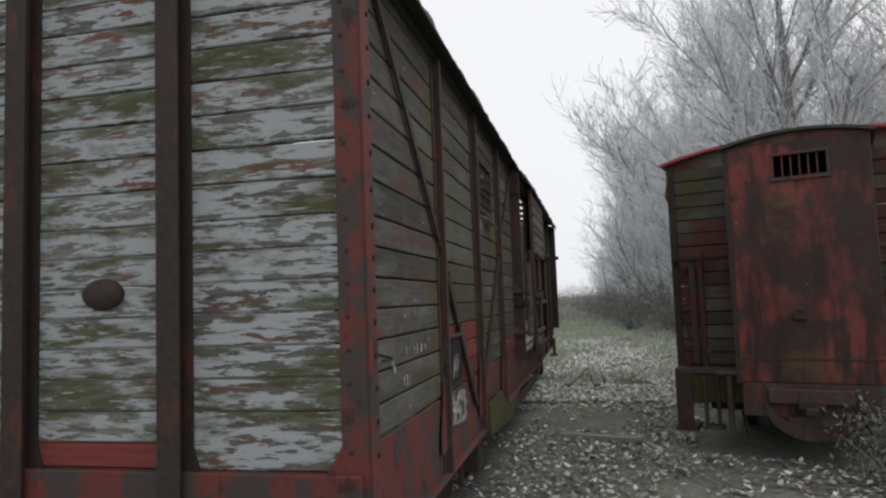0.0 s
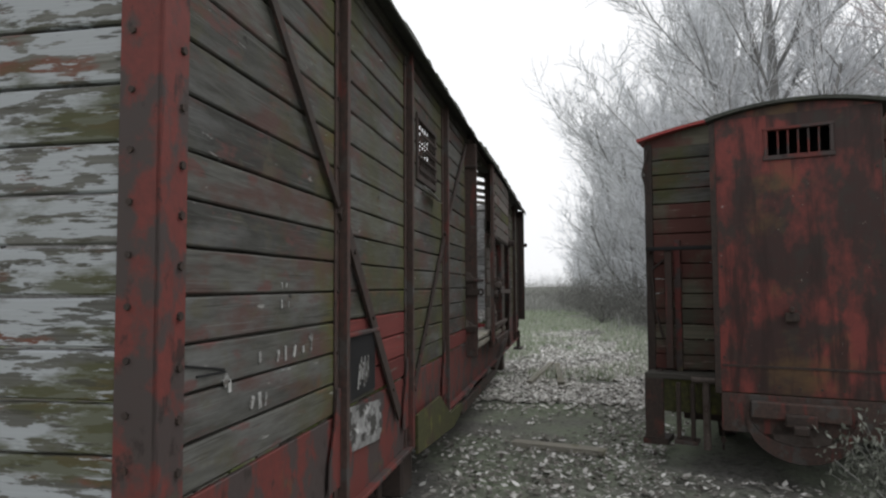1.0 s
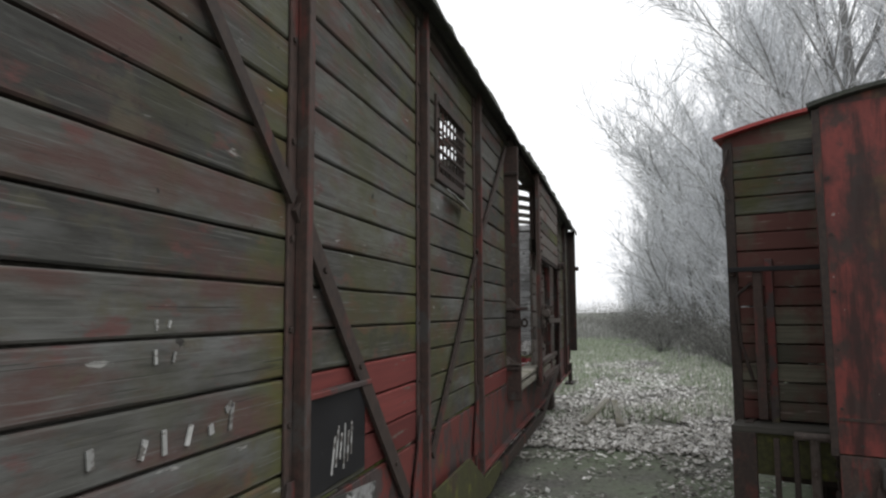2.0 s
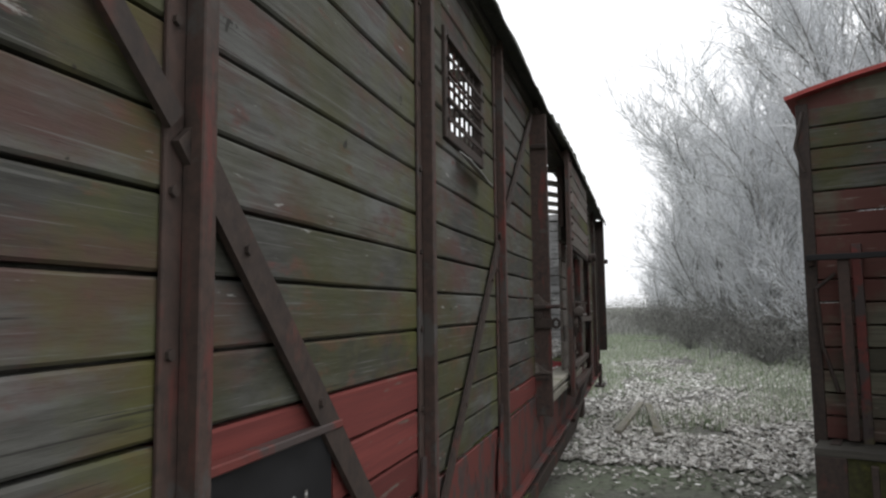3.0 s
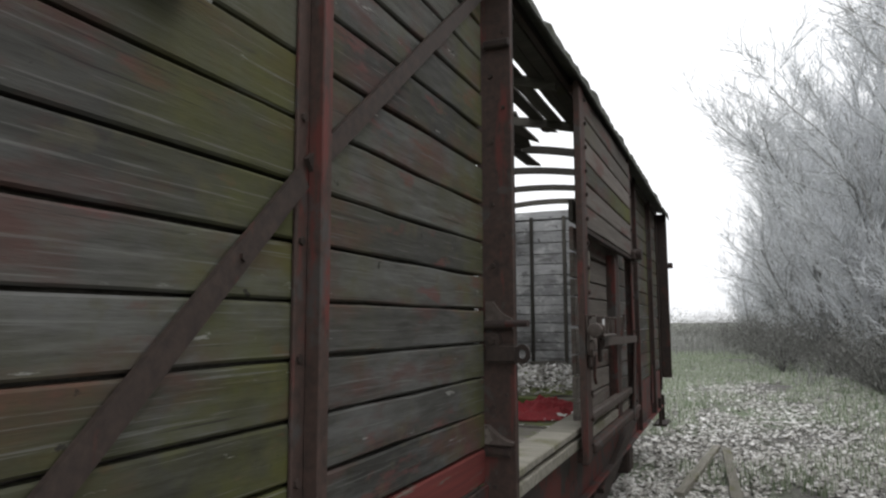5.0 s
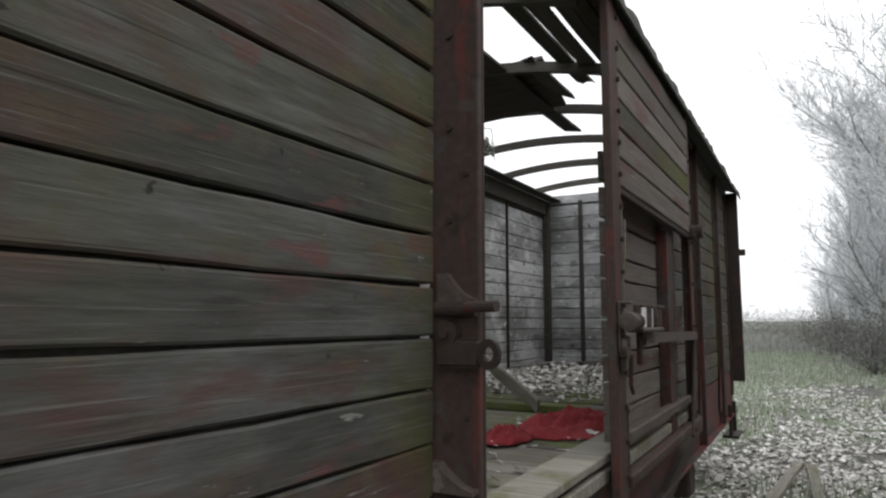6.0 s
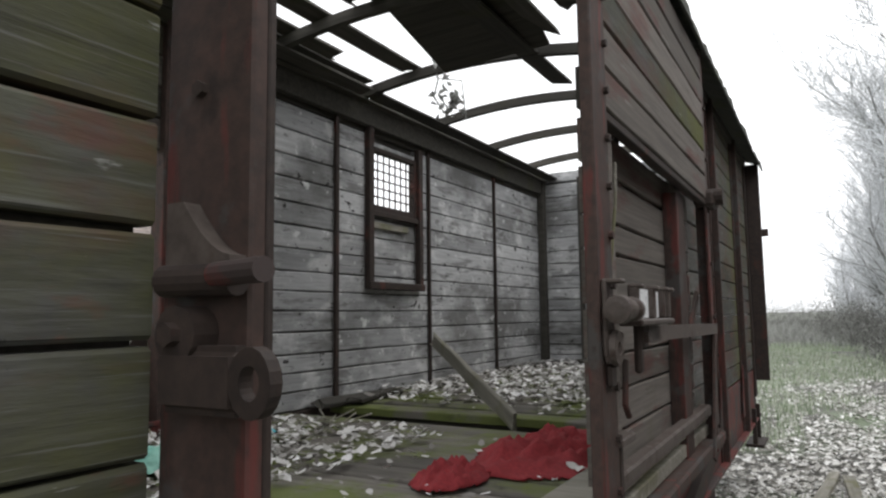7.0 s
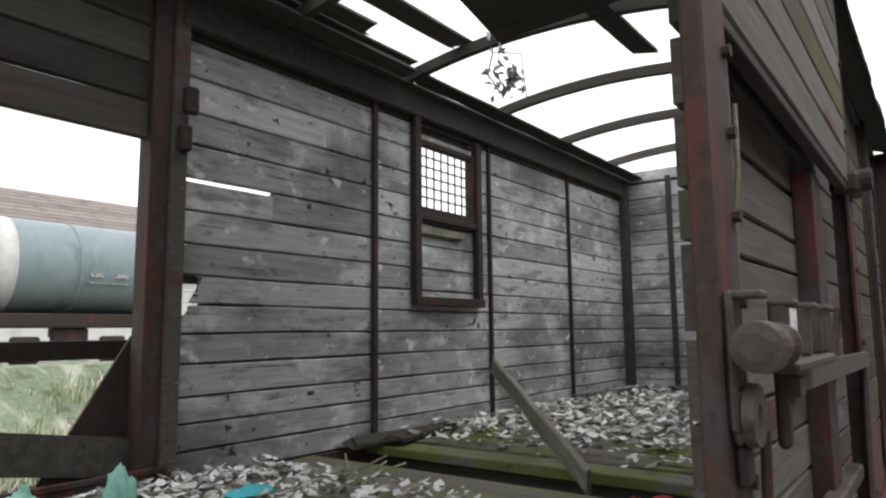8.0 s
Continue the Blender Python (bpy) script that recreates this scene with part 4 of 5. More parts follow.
# wagon floor
yy = 0.05
k = 0
while yy < 12.85:
    w = 0.19 + 0.02 * rng.random()
    if not 8.24 < yy < 8.74:
        part("floor_plank", board_mesh(2.34, w, 0.05, 0.008), wood_floor, wagon, "", pose(-2.36, yy, FLOOR + 0.010 * (rng.random() - 0.5), -90, 0, 0) @ pose(0, 0, 0, 0, 0, 0))
    yy += w + 0.004
    k += 1
part("cross_member", boxes(((-2.36, 7.90, 0.95), (-0.02, 8.0, 1.06)), ((-2.36, 8.55, 0.86), (-0.02, 8.65, 0.96)), bevel=0.005), wood_dark, wagon)
# broken floor edge beside the hole, a beam along its rim
part("floor_beam", boxes(((-2.36, 8.90, 0.95), (-0.10, 9.0, FLOOR - 0.07)), bevel=0.012), wood_dark, wagon, "dark rotten beam along the hole in the floor")


# ---- leaves: many small bent quads in one mesh ----
def leaves(name, spots, mat, label, category, parent=None, size=(0.018, 0.048)):
    verts, faces = [], []
    for x, y, z in spots:
        s = size[0] + (size[1] - size[0]) * rng.random() ** 2
        m = pose(x, y, z, rng.uniform(-27, 27), rng.uniform(-27, 27), rng.uniform(0, 360))
        b = len(verts)
        curl = s * rng.uniform(0.1, 0.45)
        for p in ((-s, 0, curl), (-s * 0.3, -s * 0.55, 0), (s * 0.4, -s * 0.45, curl * 0.5), (s, 0, curl * 0.3), (s * 0.35, s * 0.5, curl * 0.6), (-s * 0.4, s * 0.5, 0.2 * curl)):
            verts.append(m @ Vector(p))
        faces.append((b, b + 1, b + 2, b + 5))
        faces.append((b + 5, b + 2, b + 3, b + 4))
    me = bpy.data.meshes.new(name)
    me.from_pydata(verts, [], faces)
    me.materials.append(mat)
    return tagged(new(name, me), label, category, kind="stuff")


spots = []
while len(spots) < 4200:
    x, y = rng.uniform(-2.33, -0.05), rng.uniform(8.95, 12.85)
    if rng.random() < (1.0 if y > 9.4 else 0.35):
        spots.append((x, y, FLOOR + 0.02 + 0.05 * rng.random()))
leaves("dry_leaves", spots, leaf_wagon, "pale dry leaves heaped on the wagon floor", "leaves", size=(0.018, 0.055))
spots = []
for _ in range(1500):
    spots.append((-2.3 + 1.3 * rng.random() ** 1.5, rng.uniform(6.3, 8.0), FLOOR + 0.015 + 0.04 * rng.random()))
for _ in range(160):
    y = rng.uniform(5.8, 9.0)
    if not 8.0 < y < 8.85:
        spots.append((rng.uniform(-1.4, -0.1), y, FLOOR + 0.015 + 0.02 * rng.random()))
leaves("leaf_litter", spots, leaf_wagon, "grey and brown leaf litter by the doorway", "leaves", size=(0.014, 0.045))
spots = []
pale_spots = []
UNDER_VAN = pose(2.415, 4.72, 0, 0, 0, -18).inverted()   # no litter drifts under the van
while len(spots) + len(pale_spots) < 100000:
    y = rng.gauss(2.5, 5) if rng.random() < 0.26 else 8.5 + abs(rng.gauss(0, 11))
    x = rng.gauss(2.5, 3.6) if y < 9 else rng.gauss(3.5, 5)
    if y > 34 or y < -12:
        continue
    if y > 13 and rng.random() < 0.6:
        continue
    under = UNDER_VAN @ Vector((x, y, 0))
    if -0.6 < under.x < 1.9 and 0.1 < under.y < 7.6:
        continue
    d = noise.noise((x * 0.7, y * 0.5, 3)) + 0.5 * noise.noise((x * 2.2, y * 2.2, 8))
    if d > -0.35 + 0.5 * rng.random() - (0.2 if x > 0 else 0):
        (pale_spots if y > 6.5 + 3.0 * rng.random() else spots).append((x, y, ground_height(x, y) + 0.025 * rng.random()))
leaves("fallen_leaves", pale_spots, leaf_pale, "paler leaves carpeting the far path", "leaves", size=(0.028, 0.06))
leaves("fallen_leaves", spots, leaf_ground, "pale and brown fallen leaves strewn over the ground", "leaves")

# ---- loose things in the wagon ----
a, b = Vector((-2.06, 9.62, 1.53)), Vector((-0.80, 8.42, 1.10))
m = (b - a).to_track_quat("X", "Z").to_matrix().to_4x4()
m.translation = a
stick = part("broken_plank", board_mesh((b - a).length, 0.11, 0.03, 0.012, 0.05, 0.14), wood_rot, None, "", m)
tagged(stick, "splintered rotten plank leaning out of the floor", "plank")

for x, y, ang, l_, z, rock in ((-2.24, 8.52, 86, 0.95, 0.03, 6), (-2.10, 8.75, 100, 0.7, 0.05, -8), (-2.2, 11.3, 80, 1.3, 0.05, 5), (-2.0, 11.9, 120, 0.8, 0.06, -6), (-1.7, 12.3, 60, 0.9, 0.07, 8)):
    ob = part("broken_plank", board_mesh(l_, 0.12, 0.03, 0.012, 0.08, 0.10), wood_dark, None, "", pose(x, y, FLOOR + z, rock, 0, ang) @ pose(0, 0, 0, -80, 0, 0))
    tagged(ob, "dark broken plank fallen beside the wall", "plank", "fallen planks on the wagon floor")


def heap(name, cx, cy, z0, rx, ry, h, mat, label, category, seed, fold=3.0, spin=0):
    """A crumpled heap of film or cloth: a sheet thrown into folds, closed underneath."""
    bm = bmesh.new()
    n = 34
    g = []
    for i in range(n + 1):
        row = []
        for j in range(n + 1):
            u, v = i / n * 2 - 1, j / n * 2 - 1
            r = math.hypot(u, v)
            edge = 1 + 0.25 * noise.noise((u * 1.5, v * 1.5, seed))
            hump = max(0, 1 - (r / (edge * 0.98)) ** 2)
            f = noise.noise((u * fold, v * fold, seed + 3)) * 0.6 + abs(noise.noise((u * fold * 1.9, v * fold * 1.9, seed + 9))) * 0.7
            z = hump ** 0.7 * (0.45 + f) * h
            row.append(bm.verts.new((u * rx * edge, v * ry * edge, max(0.0, z) + 0.004)))
        g.append(row)
    for i in range(n):
        for j in range(n):
            if math.hypot((i + 0.5) / n * 2 - 1, (j + 0.5) / n * 2 - 1) < 1.0:
                bm.faces.new((g[i][j], g[i + 1][j], g[i + 1][j + 1], g[i][j + 1]))
    for v in [v for v in bm.verts if not v.link_faces]:
        bm.verts.remove(v)
    ob = part(name, bm, mat, None, "", pose(cx, cy, z0, 0, 0, spin), smooth=True)
    ob.modifiers.new("solid", "SOLIDIFY").thickness = 0.006
    return tagged(ob, label, category)


heap("red_cloth", -0.34, 7.78, FLOOR + 0.01, 0.30, 0.46, 0.12, cloth, "crumpled crimson cloth lying on the mossy floor", "cloth", 2.0, 3.6)
heap("red_cloth", -0.52, 7.22, FLOOR + 0.01, 0.13, 0.20, 0.09, cloth, "small crimson rag beside the larger cloth", "cloth", 5.0, 3.0)


def bag():
    """Crumpled plastic bag: two standing lumps and a slack middle."""
    bm = bmesh.new()
    for cy, sx, sy, sz, up in ((-0.17, 0.07, 0.065, 0.15, 0.08), (0.16, 0.05, 0.055, 0.17, 0.07), (0.03, 0.10, 0.19, 0.07, 0.02), (-0.28, 0.09, 0.10, 0.06, 0.02), (0.27, 0.08, 0.10, 0.04, 0.015)):
        r = bmesh.ops.create_icosphere(bm, subdivisions=4, radius=1.0)
        for v in r["verts"]:
            p = v.co.copy()
            f = 1 + 0.22 * noise.noise(p * 1.7 + Vector((cy * 9, 0, 0))) + 0.20 * abs(noise.noise(p * 3.6 + Vector((cy * 5, 3, 0)))) - 0.1
            f *= 1.24 - 0.30 * p.z - 0.2 * abs(noise.noise(p * 7.0 + Vector((0, cy * 7, 1))))
            v.co = Vector((p.x * sx * f, cy + p.y * sy * f, max(0.0, up + p.z * sz * f)))
    ob = part("plastic_bag", bm, bag_green, None, "", pose(-1.64, 6.75, FLOOR + 0.03) @ Matrix.Diagonal((0.9, 0.85, 1.0, 1)), smooth=True)
    tagged(ob, "crumpled mint-green plastic bag among dry leaves", "plastic bag")


bag()
heap("plastic_scrap", -1.74, 7.46, FLOOR + 0.05, 0.07, 0.10, 0.03, bag_blue, "flat turquoise plastic scrap on the leaves", "plastic scrap", 8.0, 2.0)
for k in range(12):
    a = rng.uniform(0, 180)
    x, y = rng.uniform(-2.2, -1.5), rng.uniform(6.9, 8.0)
    l_ = rng.uniform(0.15, 0.4)
    dx, dy = math.cos(radians(a)) * l_, math.sin(radians(a)) * l_
    ob = part("twig", rod(bmesh.new(), (x, y, FLOOR + 0.03), (max(-2.3, x + dx), y + dy, FLOOR + 0.06), 0.005, 5), wood_rot)
    tagged(ob, "thin dry twig among the leaves", "twig", "twigs on the wagon floor")
# leafy dead creeper hanging from the roof boards
bm = bmesh.new()
cr = Vector((-1.64, 9.04, ARCH(-1.64) - 0.02))
pts = [cr, cr + Vector((0.02, 0.03, -0.12)), cr + Vector((-0.03, 0.05, -0.24)), cr + Vector((0.04, 0.06, -0.36))]
for p, q in zip(pts, pts[1:]):
    rod(bm, p, q, 0.006, 5)
rod(bm, pts[1], pts[1] + Vector((0.15, 0.08, -0.02)), 0.004, 5)
rod(bm, pts[1] + Vector((0.15, 0.08, -0.02)), pts[1] + Vector((0.17, 0.10, -0.3)), 0.004, 5)
creeper = part("dead_creeper", bm, scrub_mat)
tagged(creeper, "withered creeper hanging from the broken roof", "creeper")
bm = bmesh.new()
for k in range(60):
    p = pts[rng.randrange(4)].lerp(pts[1] + Vector((0.17, 0.10, -0.2)), rng.random() * 0.9)
    m = pose(p.x + rng.uniform(-0.04, 0.04), p.y + rng.uniform(-0.05, 0.05), p.z + rng.uniform(-0.06, 0.03), rng.uniform(0, 360), rng.uniform(0, 360), rng.uniform(0, 360))
    s = rng.uniform(0.02, 0.05)
    vs = [bm.verts.new(m @ Vector(v)) for v in ((-s, 0, 0), (0, -s * 0.5, s * 0.3), (s, 0, 0), (0, s * 0.5, s * 0.3))]
    bm.faces.new(vs)
part("foliage", bm, scrub_mat, creeper)

# timbers on the ground
def timber(x0, y0, x1, y1, w, h, label):
    a, b = Vector((x0, y0, 0)), Vector((x1, y1, 0))
    ang = math.degrees(math.atan2(y1 - y0, x1 - x0))
    ob = part("old_timber", board_mesh((b - a).length, w, h, 0.012, 0.03, 0.03), wood_rot, None, "", pose(x0, y0, 0.0, 0, 0, ang) @ pose(0, w / 2, h - 0.005, -90, 0, 0))
    tagged(ob, label, "timber")


timber(0.42, 5.68, 1.42, 5.40, 0.16, 0.06, "weathered timber half sunk in leaf litter")
timber(0.50, 10.2, 0.80, 13.2, 0.11, 0.09, "old narrow timber lying along the path")
timber(1.06, 10.2, 0.93, 13.1, 0.12, 0.09, "pale split timber lying along the path")

# ---- the second van, with its brakeman's cabin, on the diverging track ----
VAN = pose(2.415, 4.72, 0, 0, 0, -18)
van = empty("brake_van", "rust-stained red van with a brakeman's cabin on its end", "railway wagon", place=VAN)
CW, BL, BR, BY, BLEN = 1.26, -0.78, 2.04, 0.77, 7.0
CZ0, CZ1 = 0.80, 3.22


def vp(name, items, mat, label="", bevel=0.004, parent=None):
    return part(name, boxes(*items, bevel=bevel), mat, parent or van, label)


# cabin: front sheet with a barred opening cut through it, sides, arched roof
w0, w1, wz0, wz1 = 0.43, 0.90, 2.86, 3.08
bm = bmesh.new()
gx, gz = (0, w0, w1, CW), (CZ0, wz0, wz1, CZ1)
g = [[bm.verts.new((x, 0, z)) for z in gz] for x in gx]
for i in range(3):
    for j in range(3):
        if (i, j) != (1, 1):
            bm.faces.new((g[i][j], g[i + 1][j], g[i + 1][j + 1], g[i][j + 1]))
r = bmesh.ops.extrude_face_region(bm, geom=bm.faces[:])
bmesh.ops.translate(bm, verts=[v for v in r["geom"] if isinstance(v, bmesh.types.BMVert)], vec=(0, 0.03, 0))
bmesh.ops.recalc_face_normals(bm, faces=bm.faces)
part("cabin_front", bm, cabin_sheet, van, "red sheet front streaked with dark rust")
bm = bmesh.new()
top = [bm.verts.new((CW * i / 12, 0.0, CZ1 + 0.085 * (1 - (2 * i / 12 - 1) ** 2))) for i in range(13)]
bot = [bm.verts.new((CW * i / 12, 0.0, CZ1)) for i in range(13)]
for i in range(12):
    bm.faces.new((bot[i], bot[i + 1], top[i + 1], top[i]) if 0 < i < 11 else ((bot[i], bot[i + 1], top[i + 1], top[i])))
r = bmesh.ops.extrude_face_region(bm, geom=bm.faces[:])
bmesh.ops.translate(bm, verts=[v for v in r["geom"] if isinstance(v, bmesh.types.BMVert)], vec=(0, 0.03, 0))
bmesh.ops.recalc_face_normals(bm, faces=bm.faces)
part("gable", bm, cabin_sheet, van)
fr = vp("opening_frame", [((w0 - 0.04, -0.02, wz0 - 0.04), (w1 + 0.04, -0.001, wz0)), ((w0 - 0.04, -0.02, wz1), (w1 + 0.04, -0.001, wz1 + 0.025)), ((w0 - 0.03, -0.02, wz0), (w0, -0.001, wz1)), ((w1, -0.02, wz0), (w1 + 0.03, -0.001, wz1))], steel_red)
for k in range(1, 6):
    x = w0 + (w1 - w0) * k / 6
    part("bar", rod(bmesh.new(), (x, 0.012, wz0 - 0.01), (x, 0.012, wz1 + 0.01), 0.009, 6), steel_red, fr)
vp("cabin_side", [((-0.02, 0.032, CZ0 - 0.05), (0.0, BY, CZ1))], steel_dark)
vp("cabin_side", [((CW, 0.0, CZ0), (CW + 0.02, BY, CZ1))], steel)
vp("cabin_inside", [((0.02, BY - 0.03, CZ0), (CW - 0.02, BY - 0.01, CZ1))], black)
# dark strip in place of the shaded gap between upright and cabin
vp("corner_strip", [((-0.05, -0.012, CZ0 - 0.02), (0.0, 0.03, CZ1 - 0.02))], steel_dark)
vp("lap_strip", [((0.01, -0.008, 1.02), (CW - 0.01, 0.0, 1.04))], steel_dark, bevel=0.001)
bolts(van, [(0.03, 0.0, z) for z in (1.1, 1.5, 1.9, 2.3, 2.7)] + [(CW - 0.03, 0.0, z) for z in (1.1, 1.5, 1.9, 2.3, 2.7)] + [(0.14 + 0.16 * k, 0.0, 0.86) for k in range(7)], (0, -1, 0), 0.012, 0.01)
part("stud_bolt", boxes(((0.52, -0.06, 1.42), (0.63, 0.0, 1.50)), ((0.555, -0.09, 1.50), (0.595, -0.02, 1.55)), bevel=0.01), steel_dark, van)
bm = bmesh.new()
ring = []
for y in (-0.06, BY + 0.02):
    ring.append([(bm.verts.new((-0.08 + (CW + 0.16) * i / 14, y, CZ1 + 0.02 + 0.10 * (1 - (2 * i / 14 - 1) ** 2)))) for i in range(15)])
for i in range(14):
    bm.faces.new((ring[0][i], ring[0][i + 1], ring[1][i + 1], ring[1][i]))
cr_ = part("cabin_roof", bm, roof_felt, van, "arched dark felt roof of the cabin")
cr_.modifiers.new("solid", "SOLIDIFY").thickness = 0.03
# body: end wall boards on both sides of the cabin, side walls, roof
for i in range(15):
    z = 0.88 + 0.155 * i
    board(van, van_wood if i < 11 else wood_side, pose(BL + 0.04, BY, z), -BL - 0.06, 0.153, 0.03)
    board(van, van_wood, pose(CW + 0.02, BY, z), BR - CW - 0.06, 0.153, 0.03)
    board(van, van_wood, pose(BL, BY + BLEN, z, 0, 0, -90), BLEN, 0.153, 0.03)
vp("corner_post", [((BL - 0.01, BY - 0.02, 0.84), (BL + 0.07, BY + 0.06, 3.22))], steel_dark)
vp("corner_post", [((BR - 0.07, BY - 0.02, 0.84), (BR + 0.01, BY + 0.06, 3.22))], steel_dark)
vp("upright", [((-0.10, BY - 0.035, 0.84), (-0.03, BY - 0.002, 3.2))], steel_red)
vp("upright", [((-0.50, BY - 0.05, 0.84), (-0.44, BY - 0.002, 2.2))], steel_red)
vp("far_wall", [((BL + 0.03, BY + BLEN - 0.05, 0.88), (BR - 0.03, BY + BLEN, 3.2))], van_wood)
vp("side_wall", [((BR - 0.05, BY, 0.88), (BR, BY + BLEN, 3.2))], van_wood)
bm = bmesh.new()
ring = []
for y in (BY - 0.10, BY + BLEN + 0.1):
    ring.append([bm.verts.new((BL - 0.07 + (BR - BL + 0.14) * i / 20, y, 3.27 + 0.18 * (1 - abs(2 * i / 20 - 1) ** 2.2))) for i in range(21)])
for i in range(20):
    bm.faces.new((ring[0][i], ring[0][i + 1], ring[1][i + 1], ring[1][i]))
vr = part("van_roof", bm, roof_red, van, "red tin roof of the van")
vr.modifiers.new("solid", "SOLIDIFY").thickness = 0.03
bm = bmesh.new()
vtop = [bm.verts.new((BL + (BR - BL) * i / 20, BY, 3.26 + 0.17 * (1 - abs(2 * i / 20 - 1) ** 2.2))) for i in range(21)]
vbot = [bm.verts.new((BL + (BR - BL) * i / 20, BY, 3.18)) for i in range(21)]
for i in range(20):
    bm.faces.new((vbot[i], vbot[i + 1], vtop[i + 1], vtop[i]))
part("gable", bm, van_wood, van)
rail_ = vp("hand_rail", [((BL + 0.02, BY - 0.18, 2.09), (0.06, BY - 0.14, 2.13))], black, "dark bent hand rail")
vp("rail_post", [((BL + 0.20, BY - 0.15, 0.9), (BL + 0.27, BY - 0.10, 2.09))], steel, parent=rail_)
vp("rail_stay", [((BL + 0.02, BY - 0.14, 2.06), (BL + 0.06, BY, 2.12))], steel_dark, parent=rail_)
for run in (((-0.74, 3.15), (-0.80, 2.9), (-0.75, 2.72)), ((-0.60, 2.0), (-0.72, 1.9), (-0.70, 1.5), (-0.62, 1.2))):
    bm = bmesh.new()
    for (xa, za), (xb, zb) in zip(run, run[1:]):
        rod(bm, (xa, BY - 0.06, za), (xb, BY - 0.06, zb), 0.013, 6)
    part("hose", bm, steel_dark, van, "thin bent dark hose")
# headstock, steps, drawgear
vp("headstock", [((BL + 0.05, BY - 0.30, 0.50), (BR - 0.05, BY - 0.18, 0.84))], moss_steel, "olive-grey rusty headstock beam")
for lo, hi in ((BL + 0.02, -0.03), (CW + 0.03, BR - 0.02)):
    vp("platform", [((lo, BY - 0.34, 0.82), (hi, BY - 0.02, 0.87))], wood_dark)
vp("apron", [((0.0, -0.02, 0.46), (CW, 0.02, 0.79))], steel)
step_ = vp("step", [((BL + 0.02, BY - 0.345, 0.24), (BL + 0.20, BY - 0.31, 0.82))], steel_dark)
vp("tread", [((BL, BY - 0.36, 0.18), (BL + 0.24, BY - 0.05, 0.238))], steel_dark, parent=step_)
irons = vp("step_iron", [((BL + 0.31, BY - 0.44, 0.22), (BL + 0.52, BY - 0.25, 0.26))], steel, "rusty stirrup step")
for x in (BL + 0.33, BL + 0.46):
    vp("stirrup_bar", [((x, BY - 0.42, 0.262), (x + 0.04, BY - 0.38, 0.8))], steel_dark, parent=irons)
part("brake_pipe", rod(rod(bmesh.new(), (-0.17, BY - 0.45, 0.82), (-0.17, BY - 0.45, 0.20), 0.035, 10), (-0.3, BY - 0.45, 0.84), (0.02, BY - 0.45, 0.84), 0.03, 10), worn_steel, van, "pale hanging brake pipe")
for k in range(9):
    bm = bmesh.new()
    bmesh.ops.create_uvsphere(bm, u_segments=8, v_segments=5, radius=0.035, matrix=pose(-0.03, BY - 0.46, 0.80 - 0.07 * k) @ Matrix.Diagonal((0.7 if k % 2 else 0.3, 0.3 if k % 2 else 0.7, 1, 1)))
    part("chain_link", bm, steel_dark, van)
# curved rim and trough below the cabin
bm = bmesh.new()
outer = [bm.verts.new((0.62 + 0.42 * math.cos(radians(a)), -0.06, 0.58 + 0.34 * math.sin(radians(a)))) for a in range(180, 361, 15)]
inner = [bm.verts.new((0.62 + 0.40 * math.cos(radians(a)), -0.06, 0.64 + 0.26 * math.sin(radians(a)))) for a in range(180, 361, 15)]
for i in range(len(outer) - 1):
    bm.faces.new((outer[i], outer[i + 1], inner[i + 1], inner[i]))
rr_ = part("buffer_rim", bm, steel, van, "curved red rim below the cabin")
rr_.modifiers.new("solid", "SOLIDIFY").thickness = 0.05
bm = bmesh.new()
bmesh.ops.create_cone(bm, cap_ends=True, segments=24, radius1=0.36, radius2=0.22, depth=0.16, matrix=pose(0.62, 0.06, 0.47, 90, 0, 0) @ Matrix.Diagonal((1, 0.6, 1, 1)))
part("buffer_dish", bm, worn_steel, van)
vp("buffer_plate", [((0.24, -0.10, 0.60), (0.98, -0.022, 0.745))], steel, "rusty plate above the curved rim", bevel=0.012)
vp("draw_hook", [((0.50, -0.16, 0.55), (0.74, 0.0, 0.66)), ((0.56, -0.22, 0.50), (0.68, -0.12, 0.58))], steel_dark, bevel=0.015)
for y in (2.2, 6.2):
    for x in (BL + 0.62, BR - 0.62):
        part("wheel", rod(rod(bmesh.new(), (x - 0.06, y, 0.44), (x + 0.06, y, 0.44), 0.46, 24), (x - 0.09, y, 0.44), (x - 0.06, y, 0.44), 0.49, 24), steel_dark, van)
vp("floor", [((BL + 0.02, BY - 0.15, 0.80), (BR - 0.02, BY + BLEN, 0.86)), ((0.0, 0.03, 0.80), (CW, BY, 0.84))], wood_dark)
vp("underframe", [((BL + 0.3, BY + 0.2, 0.35), (BR - 0.3, BY + 1.0, 0.80))], steel_dark)
vp("sole_bar", [((BL + 0.1, BY - 0.2, 0.55), (BL + 0.16, BY + BLEN, 0.88)), ((BR - 0.16, BY - 0.2, 0.55), (BR - 0.1, BY + BLEN, 0.88))], steel_dark)

